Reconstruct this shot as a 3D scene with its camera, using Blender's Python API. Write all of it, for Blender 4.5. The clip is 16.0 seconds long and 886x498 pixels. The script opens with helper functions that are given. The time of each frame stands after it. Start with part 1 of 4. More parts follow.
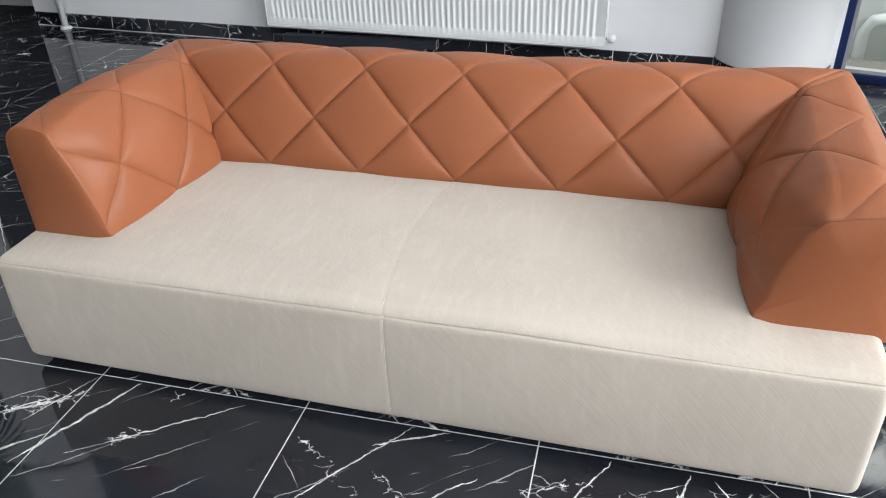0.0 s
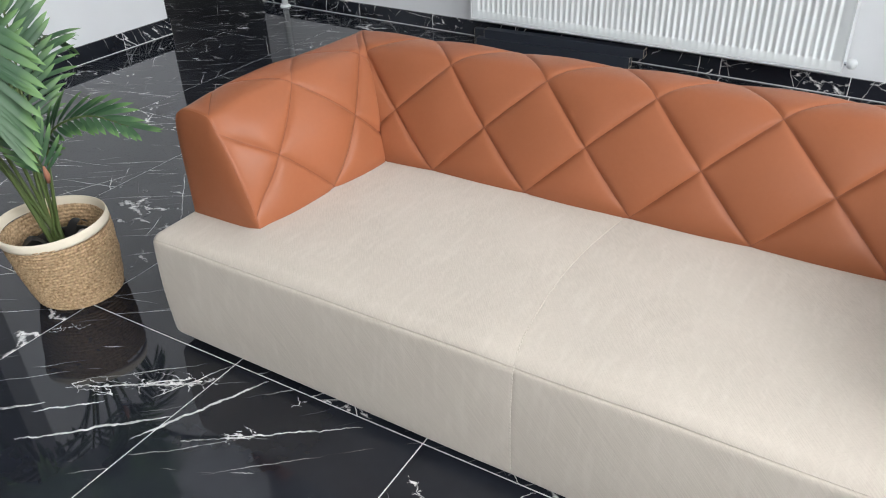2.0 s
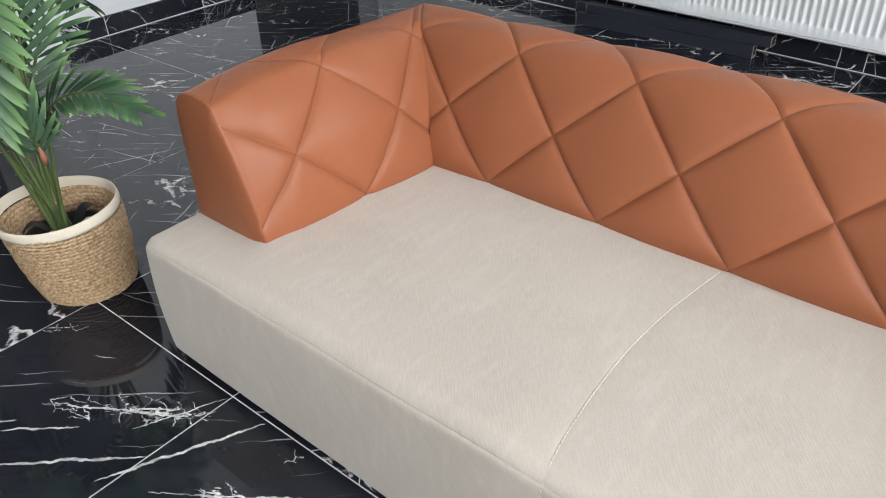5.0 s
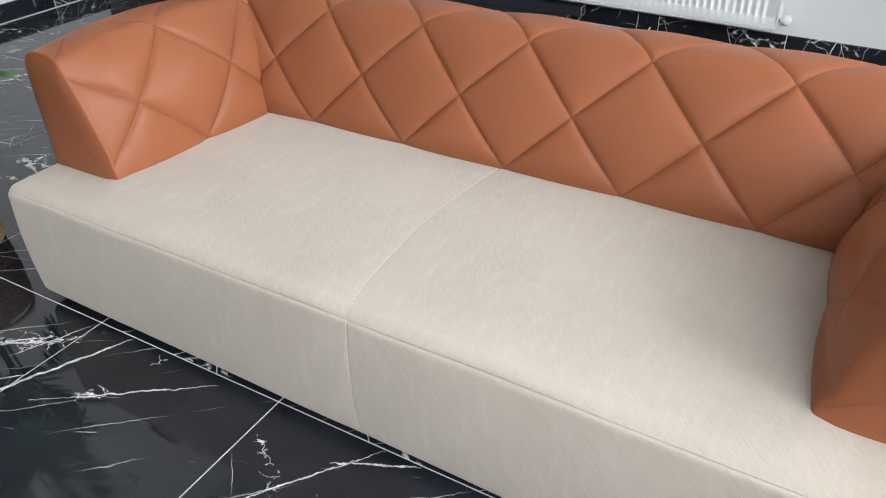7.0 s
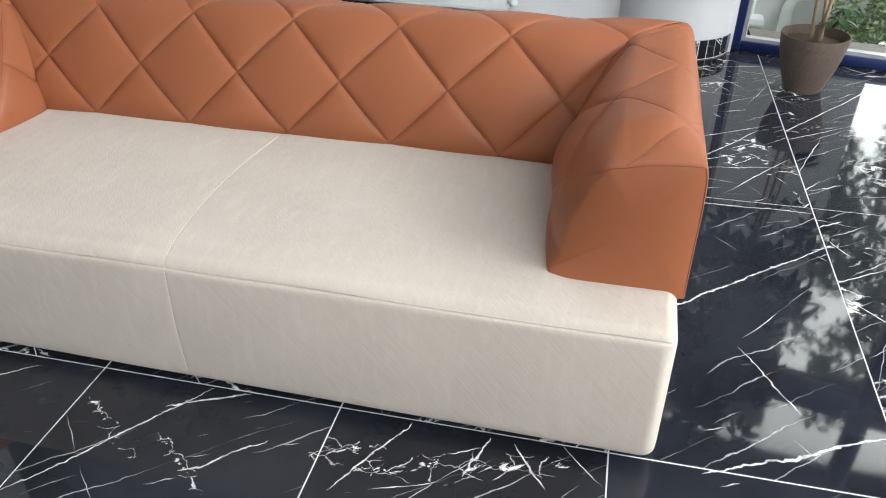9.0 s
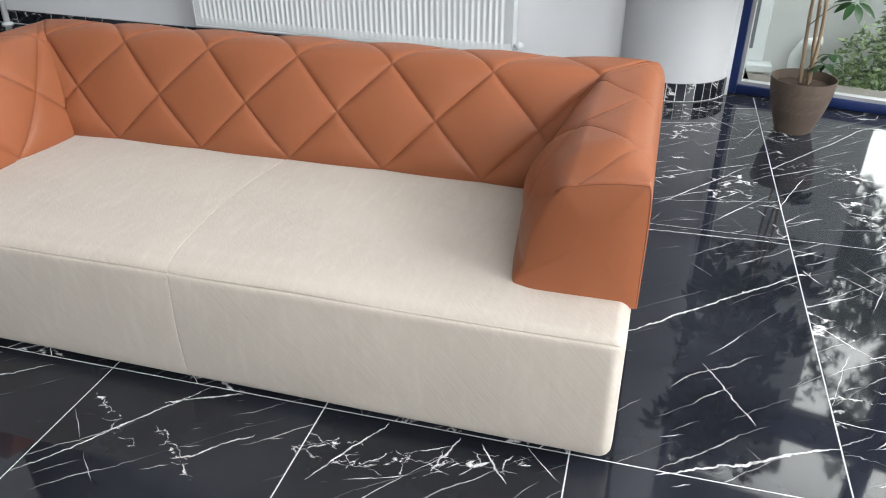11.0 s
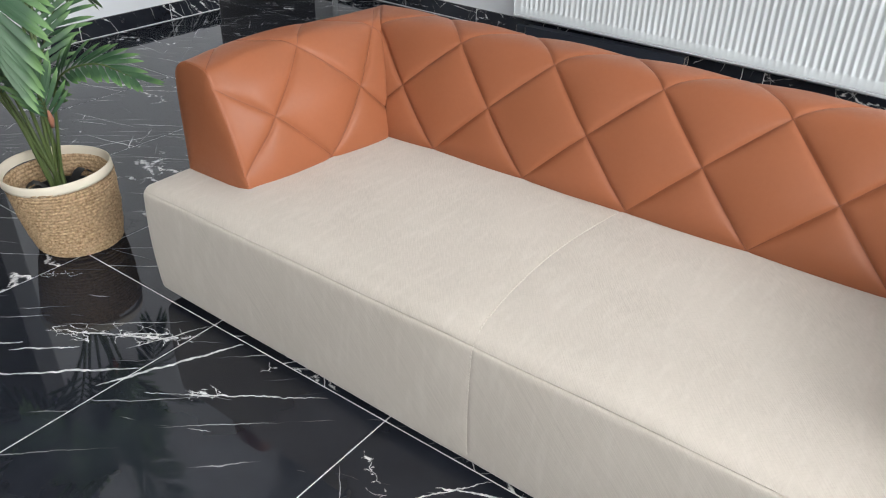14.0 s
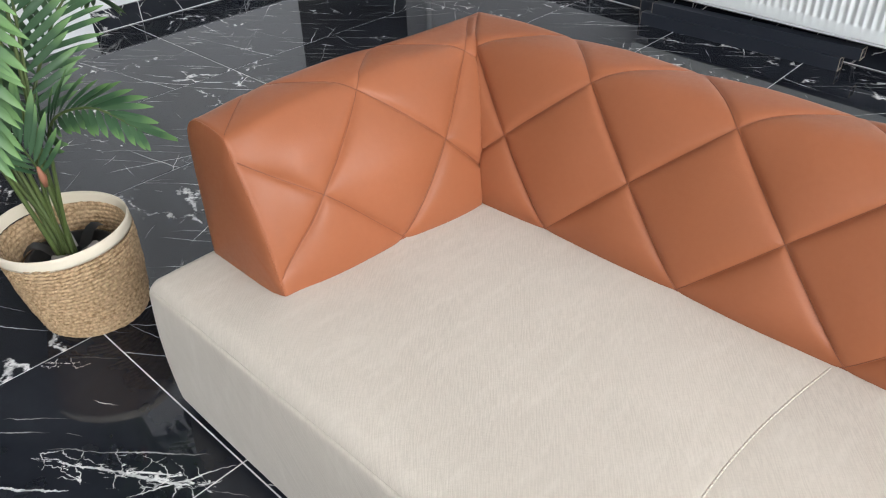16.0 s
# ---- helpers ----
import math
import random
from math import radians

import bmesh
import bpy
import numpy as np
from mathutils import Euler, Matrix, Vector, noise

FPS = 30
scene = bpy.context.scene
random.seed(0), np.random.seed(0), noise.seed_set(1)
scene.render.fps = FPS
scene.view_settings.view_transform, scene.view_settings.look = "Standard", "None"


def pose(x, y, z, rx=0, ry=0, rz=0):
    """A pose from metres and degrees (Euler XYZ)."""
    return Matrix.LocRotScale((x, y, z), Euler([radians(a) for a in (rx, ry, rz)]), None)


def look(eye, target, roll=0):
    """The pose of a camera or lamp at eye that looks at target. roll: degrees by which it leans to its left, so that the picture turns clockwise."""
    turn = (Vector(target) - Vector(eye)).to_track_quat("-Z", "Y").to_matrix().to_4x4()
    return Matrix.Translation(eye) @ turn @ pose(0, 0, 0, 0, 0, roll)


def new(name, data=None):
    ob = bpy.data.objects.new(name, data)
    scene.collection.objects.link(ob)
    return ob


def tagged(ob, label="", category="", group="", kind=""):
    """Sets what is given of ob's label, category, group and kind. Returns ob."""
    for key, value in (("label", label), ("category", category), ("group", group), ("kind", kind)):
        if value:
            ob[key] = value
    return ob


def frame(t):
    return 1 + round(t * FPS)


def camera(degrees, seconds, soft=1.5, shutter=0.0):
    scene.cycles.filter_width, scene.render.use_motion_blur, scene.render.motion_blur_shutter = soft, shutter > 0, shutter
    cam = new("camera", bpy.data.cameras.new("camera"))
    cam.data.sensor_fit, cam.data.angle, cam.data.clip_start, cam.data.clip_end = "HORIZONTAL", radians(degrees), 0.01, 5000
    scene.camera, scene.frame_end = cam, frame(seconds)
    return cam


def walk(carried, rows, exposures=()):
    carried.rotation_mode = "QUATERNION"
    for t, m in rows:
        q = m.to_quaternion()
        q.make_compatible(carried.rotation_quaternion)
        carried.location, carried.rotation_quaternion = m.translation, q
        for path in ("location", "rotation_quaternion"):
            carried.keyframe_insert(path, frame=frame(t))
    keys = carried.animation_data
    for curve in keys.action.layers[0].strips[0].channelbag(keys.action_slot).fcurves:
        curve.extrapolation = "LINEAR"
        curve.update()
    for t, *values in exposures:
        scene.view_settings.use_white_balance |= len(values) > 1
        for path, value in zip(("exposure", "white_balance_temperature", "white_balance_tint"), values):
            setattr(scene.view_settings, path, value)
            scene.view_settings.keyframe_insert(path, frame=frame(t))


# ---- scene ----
cam = camera(60.3, 16.0, soft=1.1)
EXPOSURE = 2.58
PATH = [
    (0, (1.344, -1.31, 1.362), (0.89, 0.331, 0.314), -2.1),
    (0.5, (1.325, -1.257, 1.353), (0.758, 0.337, 0.284), -2.4),
    (1, (1.343, -1.195, 1.359), (0.661, 0.35, 0.287), -3.3),
    (1.5, (1.364, -1.161, 1.359), (0.583, 0.338, 0.291), -3.4),
    (2, (1.338, -1.067, 1.334), (0.441, 0.381, 0.286), -2.2),
    (2.5, (1.252, -0.883, 1.288), (0.261, 0.526, 0.272), 0.1),
    (3, (1.192, -0.743, 1.248), (0.122, 0.594, 0.216), 0.6),
    (5.5, (1.231, -0.652, 1.246), (0.161, 0.611, 0.124), -2.5),
    (6, (1.327, -0.759, 1.24), (0.316, 0.573, 0.143), -3),
    (6.5, (1.448, -0.829, 1.25), (0.495, 0.553, 0.163), -2.1),
    (7, (1.581, -0.877, 1.236), (0.717, 0.548, 0.13), -1.9),
    (7.5, (1.633, -0.933, 1.223), (0.917, 0.557, 0.098), -1.5),
    (8, (1.644, -1.034, 1.228), (1.085, 0.516, 0.095), -1.1),
    (8.5, (1.68, -1.121, 1.243), (1.231, 0.473, 0.121), -0.8),
    (9, (1.707, -1.173, 1.25), (1.333, 0.462, 0.155), 0),
    (11.5, (1.873, -1.314, 1.27), (1.379, 0.355, 0.285), 0),
    (12, (1.819, -1.276, 1.27), (1.283, 0.38, 0.286), 0.3),
    (12.5, (1.712, -1.216, 1.275), (1.107, 0.409, 0.277), 0.4),
    (13, (1.627, -1.164, 1.252), (0.911, 0.408, 0.244), 0.9),
    (13.5, (1.561, -1.112, 1.242), (0.712, 0.381, 0.216), 0.9),
    (14, (1.461, -0.978, 1.245), (0.458, 0.411, 0.213), 1.1),
    (14.5, (1.326, -0.845, 1.244), (0.205, 0.441, 0.201), 0.3),
    (15, (1.171, -0.729, 1.24), (0.012, 0.505, 0.175), -1.1),
    (15.5, (1.071, -0.599, 1.232), (-0.085, 0.607, 0.132), -1.2),
    (16, (1.007, -0.446, 1.231), (-0.128, 0.733, 0.081), -1.5),
]
walk(cam, [(t, look(eye, target, roll)) for t, eye, target, roll in PATH], exposures=[(t, EXPOSURE + e) for t, e in ((0.0, 0.11), (2.5, 0.12), (6.5, 0.02), (9.0, 0.04), (12.0, 0.02), (14.0, 0.06), (15.5, 0.17), (16.0, 0.17))])


# ------------------------------------------------------------------ light
world = bpy.data.worlds.new("overcast_sky")
scene.world = world
world.use_nodes = True
wn, wl = world.node_tree.nodes, world.node_tree.links
sky = wn.new("ShaderNodeTexSky")
sky.sky_type, sky.sun_disc = "NISHITA", False
sky.sun_elevation, sky.sun_rotation = radians(42), radians(32)
sky.air_density, sky.dust_density = 1.0, 1.0
hsv = wn.new("ShaderNodeHueSaturation")
hsv.inputs["Saturation"].default_value = 0.25
wl.new(sky.outputs[0], hsv.inputs["Color"])
wl.new(hsv.outputs[0], wn["Background"].inputs[0])
wn["Background"].inputs[1].default_value = 0.06

sun = new("sun", bpy.data.lights.new("sun", "SUN"))
sun.data.energy, sun.data.angle, sun.data.color = 1.5, radians(100), (1.0, 0.98, 0.95)
sun.matrix_world = look((5, 8, 8.5), (0, 0, 0))


def unseen_daylight(name, eye, target, width, height, power, color=(0.95, 0.98, 1.0)):
    """Area lamp added for daylight from a side where no window is seen."""
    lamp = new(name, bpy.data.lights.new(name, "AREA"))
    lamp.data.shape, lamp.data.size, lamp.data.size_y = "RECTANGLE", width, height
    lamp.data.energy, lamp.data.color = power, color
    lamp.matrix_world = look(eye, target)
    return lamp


# both hang before solid walls: added sources, with no opening behind them
unseen_daylight("added_light_east", (6.68, -0.6, 2.55), (1.0, 0.3, 0.4), 4.0, 3.4, 104)
unseen_daylight("added_light_south", (3.4, -4.45, 3.25), (1.0, 0.3, 0.9), 5.5, 2.0, 42)


# ------------------------------------------------------------------ materials
def material(name, color, rough=0.5, metal=0.0, spec=0.5):
    m = bpy.data.materials.new(name)
    m.use_nodes = True
    b = m.node_tree.nodes["Principled BSDF"]
    b.inputs["Base Color"].default_value = (*color, 1)
    b.inputs["Roughness"].default_value, b.inputs["Metallic"].default_value = rough, metal
    b.inputs["Specular IOR Level"].default_value = spec
    return m


class Nodes:
    """Short hands for one material's node tree."""

    def __init__(self, m):
        self.t, self.n, self.l = m.node_tree, m.node_tree.nodes, m.node_tree.links
        self.bsdf = self.n["Principled BSDF"]

    def add(self, kind, **inputs):
        node = self.n.new(kind)
        for key, value in inputs.items():
            self.put(node, key.replace("_", " "), value)
        return node

    def put(self, node, key, value):
        if hasattr(value, "links"):
            self.l.new(value, node.inputs[key])
        else:
            node.inputs[key].default_value = value

    def coord(self, out="Object"):
        return self.n.new("ShaderNodeTexCoord").outputs[out]

    def mapping(self, vec, scale=(1, 1, 1), rot=(0, 0, 0), loc=(0, 0, 0)):
        mp = self.add("ShaderNodeMapping", Vector=vec)
        mp.inputs["Scale"].default_value, mp.inputs["Rotation"].default_value, mp.inputs["Location"].default_value = scale, rot, loc
        return mp.outputs[0]

    def noise(self, vec, scale, detail=3.0, rough=0.5, distortion=0.0, out="Fac"):
        node = self.add("ShaderNodeTexNoise", Vector=vec, Scale=scale, Detail=detail, Roughness=rough, Distortion=distortion)
        return node.outputs[out]

    def math(self, op, a, b=0.0, c=0.0, clamp=False):
        node = self.n.new("ShaderNodeMath")
        node.operation, node.use_clamp = op, clamp
        for i, v in enumerate((a, b, c)):
            self.put(node, i, v)
        return node.outputs[0]

    def ramp(self, fac, stops):
        node = self.n.new("ShaderNodeValToRGB")
        self.l.new(fac, node.inputs[0])
        e = node.color_ramp.elements
        while len(e) < len(stops):
            e.new(0.5)
        for el, (p, c) in zip(e, stops):
            el.position, el.color = p, (*c, 1) if hasattr(c, "__len__") else (c, c, c, 1)
        return node.outputs[0]

    def mix(self, fac, a, b, blend="MIX"):
        node = self.n.new("ShaderNodeMix")
        node.data_type, node.blend_type = "RGBA", blend
        self.put(node, 0, fac)
        for i, v in ((6, a), (7, b)):
            self.put(node, i, v if hasattr(v, "links") else (*v, 1))
        return node.outputs[2]

    def color(self, value):
        self.put(self.bsdf, "Base Color", value)

    def bump(self, height, strength=0.3, distance=0.001):
        node = self.add("ShaderNodeBump", Height=height, Strength=strength, Distance=distance)
        self.l.new(node.outputs[0], self.bsdf.inputs["Normal"])
        return node


def make_leather():
    m = material("cognac_leather", (0.44, 0.155, 0.062), 0.42, spec=0.24)
    k = Nodes(m)
    o = k.coord()
    big = k.noise(o, 3.0, 3)
    fine = k.noise(o, 90.0, 3)
    c = k.mix(k.ramp(big, ((0.3, 0.0), (0.7, 1.0))), (0.302, 0.103, 0.0463), (0.347, 0.119, 0.0562))
    k.color(k.mix(k.math("MULTIPLY", fine, 0.25), c, (0.235, 0.07, 0.028)))
    grain = k.add("ShaderNodeTexVoronoi", Vector=o, Scale=520.0)
    grain.feature = "SMOOTH_F1"
    h = k.math("ADD", k.math("MULTIPLY", grain.outputs["Distance"], 1.0), k.math("MULTIPLY", fine, 0.6))
    k.bump(h, 0.22, 0.0006)
    k.put(k.bsdf, "Roughness", k.math("ADD", 0.35, k.math("MULTIPLY", fine, 0.14)))
    return m


def make_fabric():
    """Fine diagonal twill, its ribs uneven, with a faint watery mottle."""
    m = material("beige_twill_fabric", (0.6, 0.55, 0.48), 0.92, spec=0.18)
    k = Nodes(m)
    o = k.coord()
    apart = k.add("ShaderNodeSeparateXYZ", Vector=o)
    across = k.math("MULTIPLY_ADD", apart.outputs[0], 0.79, k.math("MULTIPLY_ADD", apart.outputs[1], 0.62, k.math("MULTIPLY", apart.outputs[2], 0.66)))
    along = k.math("MULTIPLY_ADD", apart.outputs[0], 0.62, k.math("MULTIPLY_ADD", apart.outputs[1], -0.79, k.math("MULTIPLY", apart.outputs[2], 0.75)))
    lay = k.add("ShaderNodeCombineXYZ", X=along, Y=across)
    rib = k.ramp(k.noise(k.mapping(lay.outputs[0], (34, 430, 1)), 1.0, 1, 0.4), ((0.36, 0.0), (0.64, 1.0)))
    thread = k.noise(k.mapping(lay.outputs[0], (380, 60, 1)), 1.0, 1, 0.4)
    speck = k.noise(k.mapping(o, (420, 520, 480)), 1.0, 2, 0.6)
    strong = k.ramp(k.noise(o, 4.5, 3), ((0.36, 0.35), (0.66, 1.0)))
    c = k.mix(k.math("MULTIPLY", rib, strong), (0.578, 0.512, 0.441), (0.495, 0.436, 0.372))
    c = k.mix(k.ramp(thread, ((0.45, 0.0), (0.7, 0.18))), c, (0.42, 0.37, 0.31))
    c = k.mix(k.ramp(speck, ((0.35, 0.0), (0.7, 0.25))), c, (0.62, 0.56, 0.49))
    blotch = k.noise(o, 5.0, 4, 0.6)
    c = k.mix(k.ramp(blotch, ((0.35, 0.0), (0.7, 0.22))), c, (0.45, 0.395, 0.335))
    streak = k.noise(k.mapping(o, (48, 11, 9)), 1.0, 4, 0.65)
    c = k.mix(k.ramp(streak, ((0.50, 0.0), (0.74, 0.42))), c, (0.64, 0.58, 0.51))
    k.color(c)
    h = k.math("ADD", k.math("SUBTRACT", k.math("MULTIPLY", speck, 0.5), rib), k.math("MULTIPLY_ADD", streak, 1.2, k.math("MULTIPLY", thread, -0.3)))
    k.bump(h, 0.24, 0.0008)
    k.put(k.bsdf, "Sheen Weight", 0.25)
    k.put(k.bsdf, "Sheen Roughness", 0.45)
    return m


def make_marble(name="black_veined_marble", strokes=()):
    """Black marble. strokes: bold veins of single slabs, each from (x, y) to (x, y) with its width and how broken it is."""
    m = material(name, (0.01, 0.01, 0.012), 0.04, spec=0.5)
    k = Nodes(m)
    info = k.n.new("ShaderNodeObjectInfo")
    shift = k.add("ShaderNodeVectorMath")
    shift.operation = "SCALE"
    shift.inputs[0].default_value = (37.0, 53.0, 19.0)
    k.put(shift, "Scale", info.outputs["Random"])
    base = k.add("ShaderNodeVectorMath")
    base.operation = "ADD"
    k.put(base, 0, k.coord())
    k.l.new(shift.outputs[0], base.inputs[1])
    # upright faces: let the pattern run on over the height
    apart = k.add("ShaderNodeSeparateXYZ", Vector=base.outputs[0])
    lean = k.math("MULTIPLY", apart.outputs[2], 0.75)
    joined = k.add("ShaderNodeCombineXYZ", X=k.math("ADD", apart.outputs[0], lean), Y=k.math("ADD", apart.outputs[1], k.math("MULTIPLY", lean, 1.3)), Z=apart.outputs[2])
    p = joined.outputs[0]

    def bent(vec, scale, amount, detail=4):
        wob = k.noise(vec, scale, detail, 0.6, out="Color")
        bend = k.add("ShaderNodeVectorMath")
        bend.operation = "MULTIPLY_ADD"
        k.put(bend, 0, wob)
        bend.inputs[1].default_value = (amount, amount, amount)
        k.put(bend, 2, vec)
        return bend.outputs[0]

    crooked = bent(p, 16.0, 0.09)
    wave = k.math("ADD", k.math("MULTIPLY", k.noise(p, 3.0, 3, 0.6), 0.045), k.math("MULTIPLY", k.noise(p, 38.0, 2, 0.6), 0.006))
    ragged = k.noise(p, 26.0, 3, 0.75)

    def family(degrees, per_metre, width, gate, run=1.6, bend=1.0):
        """Nearly straight veins in one direction, at uneven spacing, each running only here and there."""
        turned = k.add("ShaderNodeSeparateXYZ", Vector=k.mapping(p, (1, 1, 1), (0, 0, radians(-degrees)), (0, degrees * 0.37, 0)))
        across = k.math("MULTIPLY_ADD", wave, bend, turned.outputs[1])
        v = k.n.new("ShaderNodeTexVoronoi")
        v.voronoi_dimensions, v.feature = "1D", "DISTANCE_TO_EDGE"
        k.put(v, "W", across)
        k.put(v, "Scale", per_metre)
        spot = k.add("ShaderNodeCombineXYZ", X=k.math("MULTIPLY", turned.outputs[0], run), Y=k.math("MULTIPLY", across, per_metre * 0.9), Z=degrees * 0.11)
        g = k.ramp(k.noise(spot.outputs[0], 1.0, 2, 0.5), ((gate, 0.0), (gate + 0.09, 1.0)))
        w = k.math("MULTIPLY", k.math("MULTIPLY", g, ragged), width * per_metre)
        edge = k.math("SUBTRACT", 1.5, k.math("DIVIDE", v.outputs["Distance"], k.math("ADD", w, 0.0003 * per_metre)))
        return k.math("MULTIPLY", k.math("MULTIPLY", edge, 1.8, clamp=True), g)

    if strokes:
        veins = family(52, 5.0, 0.0012, 0.60, 3.0)
        for f in (family(-46, 6.0, 0.0010, 0.62, 5.0), family(24, 11.0, 0.0014, 0.62, 7.0, 1.6)):
            veins = k.math("MAXIMUM", veins, f)
    else:
        veins = family(34, 4.0, 0.0019, 0.52)
        for f in (family(52, 4.0, 0.0021, 0.55), family(-46, 4.0, 0.0014, 0.55), family(12, 4.5, 0.0017, 0.57), family(68, 5.0, 0.0014, 0.58, 2.4), family(-8, 4.0, 0.0013, 0.58, 2.4), family(43, 9.0, 0.0028, 0.60, 4.5, 2.0), family(24, 11.0, 0.0021, 0.60, 6.0, 1.6), family(-58, 11.0, 0.0016, 0.62, 6.0, 1.6)):
            veins = k.math("MAXIMUM", veins, f)
    faint = family(40, 16.0, 0.0018, 0.54, 3.0, 1.6)
    veins = k.math("MAXIMUM", veins, k.math("MULTIPLY", faint, 0.45))

    # crackled white patches, broken up
    crack = k.add("ShaderNodeTexVoronoi", Vector=k.mapping(crooked, (0.5, 1.0, 1), (0, 0, radians(-34))), Scale=15.0)
    crack.feature, crack.voronoi_dimensions = "DISTANCE_TO_EDGE", "2D"
    where = k.ramp(k.noise(p, 3.2, 3, 0.6), ((0.56, 0.0), (0.63, 1.0)))
    patch = k.math("SUBTRACT", 1.4, k.math("DIVIDE", crack.outputs["Distance"], k.math("ADD", 0.001, k.math("MULTIPLY", k.math("MULTIPLY", where, ragged), 0.13))), clamp=True)
    patch = k.math("MULTIPLY", k.math("MULTIPLY", patch, where), k.ramp(k.noise(p, 34.0, 3, 0.7), ((0.46, 0.0), (0.54, 1.0))))
    if not strokes:
        veins = k.math("MAXIMUM", veins, patch)
    # a few bold bursts
    burst = k.add("ShaderNodeTexVoronoi", Vector=k.mapping(bent(p, 11.0, 0.12), (0.42, 1.0, 1), (0, 0, radians(-24)), (3.3, 1.2, 0)), Scale=8.0)
    burst.feature, burst.voronoi_dimensions = "DISTANCE_TO_EDGE", "2D"
    there = k.ramp(k.noise(k.mapping(p, (1, 1, 1), (0, 0, 0.4), (5, 2, 1)), 2.3, 3, 0.6), ((0.58, 0.0), (0.64, 1.0)))
    bold = k.math("SUBTRACT", 1.4, k.math("DIVIDE", burst.outputs["Distance"], k.math("ADD", 0.001, k.math("MULTIPLY", k.math("MULTIPLY", there, ragged), 0.085))), clamp=True)
    bold = k.math("MULTIPLY", k.math("MULTIPLY", bold, there), k.ramp(k.noise(p, 24.0, 3, 0.75), ((0.42, 0.0), (0.5, 1.0))))
    if not strokes:
        veins = k.math("MAXIMUM", veins, bold)
    # the bold veins of the slabs in front
    if strokes:
        place = k.n.new("ShaderNodeNewGeometry").outputs["Position"]
        crook = bent(bent(place, 9.0, 0.035, 3), 60.0, 0.010, 2)
        shards = k.add("ShaderNodeTexVoronoi", Vector=k.mapping(bent(place, 22.0, 0.05, 3), (0.55, 1.0, 1), (0, 0, radians(-38))), Scale=24.0)
        shards.feature, shards.voronoi_dimensions = "DISTANCE_TO_EDGE", "2D"
        flecks = k.noise(k.mapping(k.mapping(place, (1, 1, 1), (0, 0, -0.6)), (0.5, 1.2, 1)), 40.0, 4, 0.72, 1.2)
        hair = k.math("MULTIPLY", k.math("SUBTRACT", k.math("MULTIPLY", k.noise(place, 26.0, 3, 0.7), 0.11), k.math("ADD", shards.outputs["Distance"], 0.025)), 26.0, clamp=True)
        solid = k.ramp(k.noise(place, 30.0, 2, 0.6), ((0.25, 0.35), (0.6, 1.0)))
    for x0, y0, x1, y1, width, broken in strokes:
        length = math.hypot(x1 - x0, y1 - y0)
        node = k.add("ShaderNodeMapping", Vector=crook)
        node.vector_type = "TEXTURE"
        node.inputs["Location"].default_value = (x0 + 0.0225, y0 + 0.0225, 0)
        node.inputs["Rotation"].default_value = (0, 0, math.atan2(y1 - y0, x1 - x0))
        node.inputs["Scale"].default_value = (length, length, length)
        run = k.add("ShaderNodeSeparateXYZ", Vector=node.outputs[0])
        taper = k.math("POWER", k.math("MULTIPLY", k.math("MULTIPLY", run.outputs[0], k.math("SUBTRACT", 1.0, run.outputs[0])), 4.0, clamp=True), 0.45)
        reach = k.math("MULTIPLY_ADD", k.math("MULTIPLY", taper, k.math("ADD", ragged, 0.35)), width / length, 1e-5)
        line = k.math("MULTIPLY", k.math("SUBTRACT", 1.2, k.math("DIVIDE", k.math("ABSOLUTE", run.outputs[1]), reach)), 2.0, clamp=True)
        line = k.math("MULTIPLY", line, k.math("GREATER_THAN", taper, 0.01))
        if broken:
            # shattered white flecks and hair cracks, densest along the stroke
            near = k.math("SUBTRACT", 1.0, k.math("DIVIDE", k.math("ABSOLUTE", run.outputs[1]), reach))
            line = k.math("MULTIPLY", k.math("SUBTRACT", k.math("MULTIPLY_ADD", near, 0.13, flecks), 0.66), 18.0, clamp=True)
            inside = k.math("MULTIPLY", k.math("ADD", near, 0.7), 3.0, clamp=True)
            line = k.math("MULTIPLY", k.math("MAXIMUM", line, hair), inside)
            line = k.math("MULTIPLY", line, k.math("GREATER_THAN", taper, 0.01))
        else:
            line = k.math("MULTIPLY", line, solid)
        veins = k.math("MAXIMUM", veins, line)
    cloud = k.noise(p, 2.0, 5, 0.6)
    c = k.mix(k.ramp(cloud, ((0.4, 0.0), (0.75, 1.0))), (0.012, 0.0135, 0.019), (0.026, 0.029, 0.038))
    k.color(k.mix(k.math("MULTIPLY", veins, k.ramp(k.noise(p, 14.0, 3, 0.7), ((0.3, 0.45), (0.5, 1.0)))), c, (0.84, 0.83, 0.82)))
    return m


def make_plaster(name="white_wall_paint", color=(0.82, 0.825, 0.84)):
    m = material(name, color, 0.6)
    k = Nodes(m)
    o = k.coord()
    n = k.noise(o, 2.2, 4)
    f = k.noise(o, 140.0, 2)
    k.color(k.mix(k.ramp(n, ((0.3, 0.0), (0.75, 1.0))), color, tuple(v * 0.93 for v in color)))
    k.bump(f, 0.12, 0.0008)
    return m


def make_rope():
    m = material("seagrass_rope", (0.45, 0.31, 0.16), 0.8, spec=0.25)
    k = Nodes(m)
    o = k.coord()
    n = k.noise(o, 130.0, 3)
    b = k.noise(o, 22.0, 3)
    c = k.mix(k.ramp(n, ((0.3, 0.0), (0.7, 1.0))), (0.23, 0.14, 0.068), (0.68, 0.485, 0.30))
    k.color(k.mix(k.ramp(b, ((0.4, 0.0), (0.8, 0.5))), c, (0.50, 0.36, 0.225)))
    k.bump(n, 0.7, 0.002)
    return m


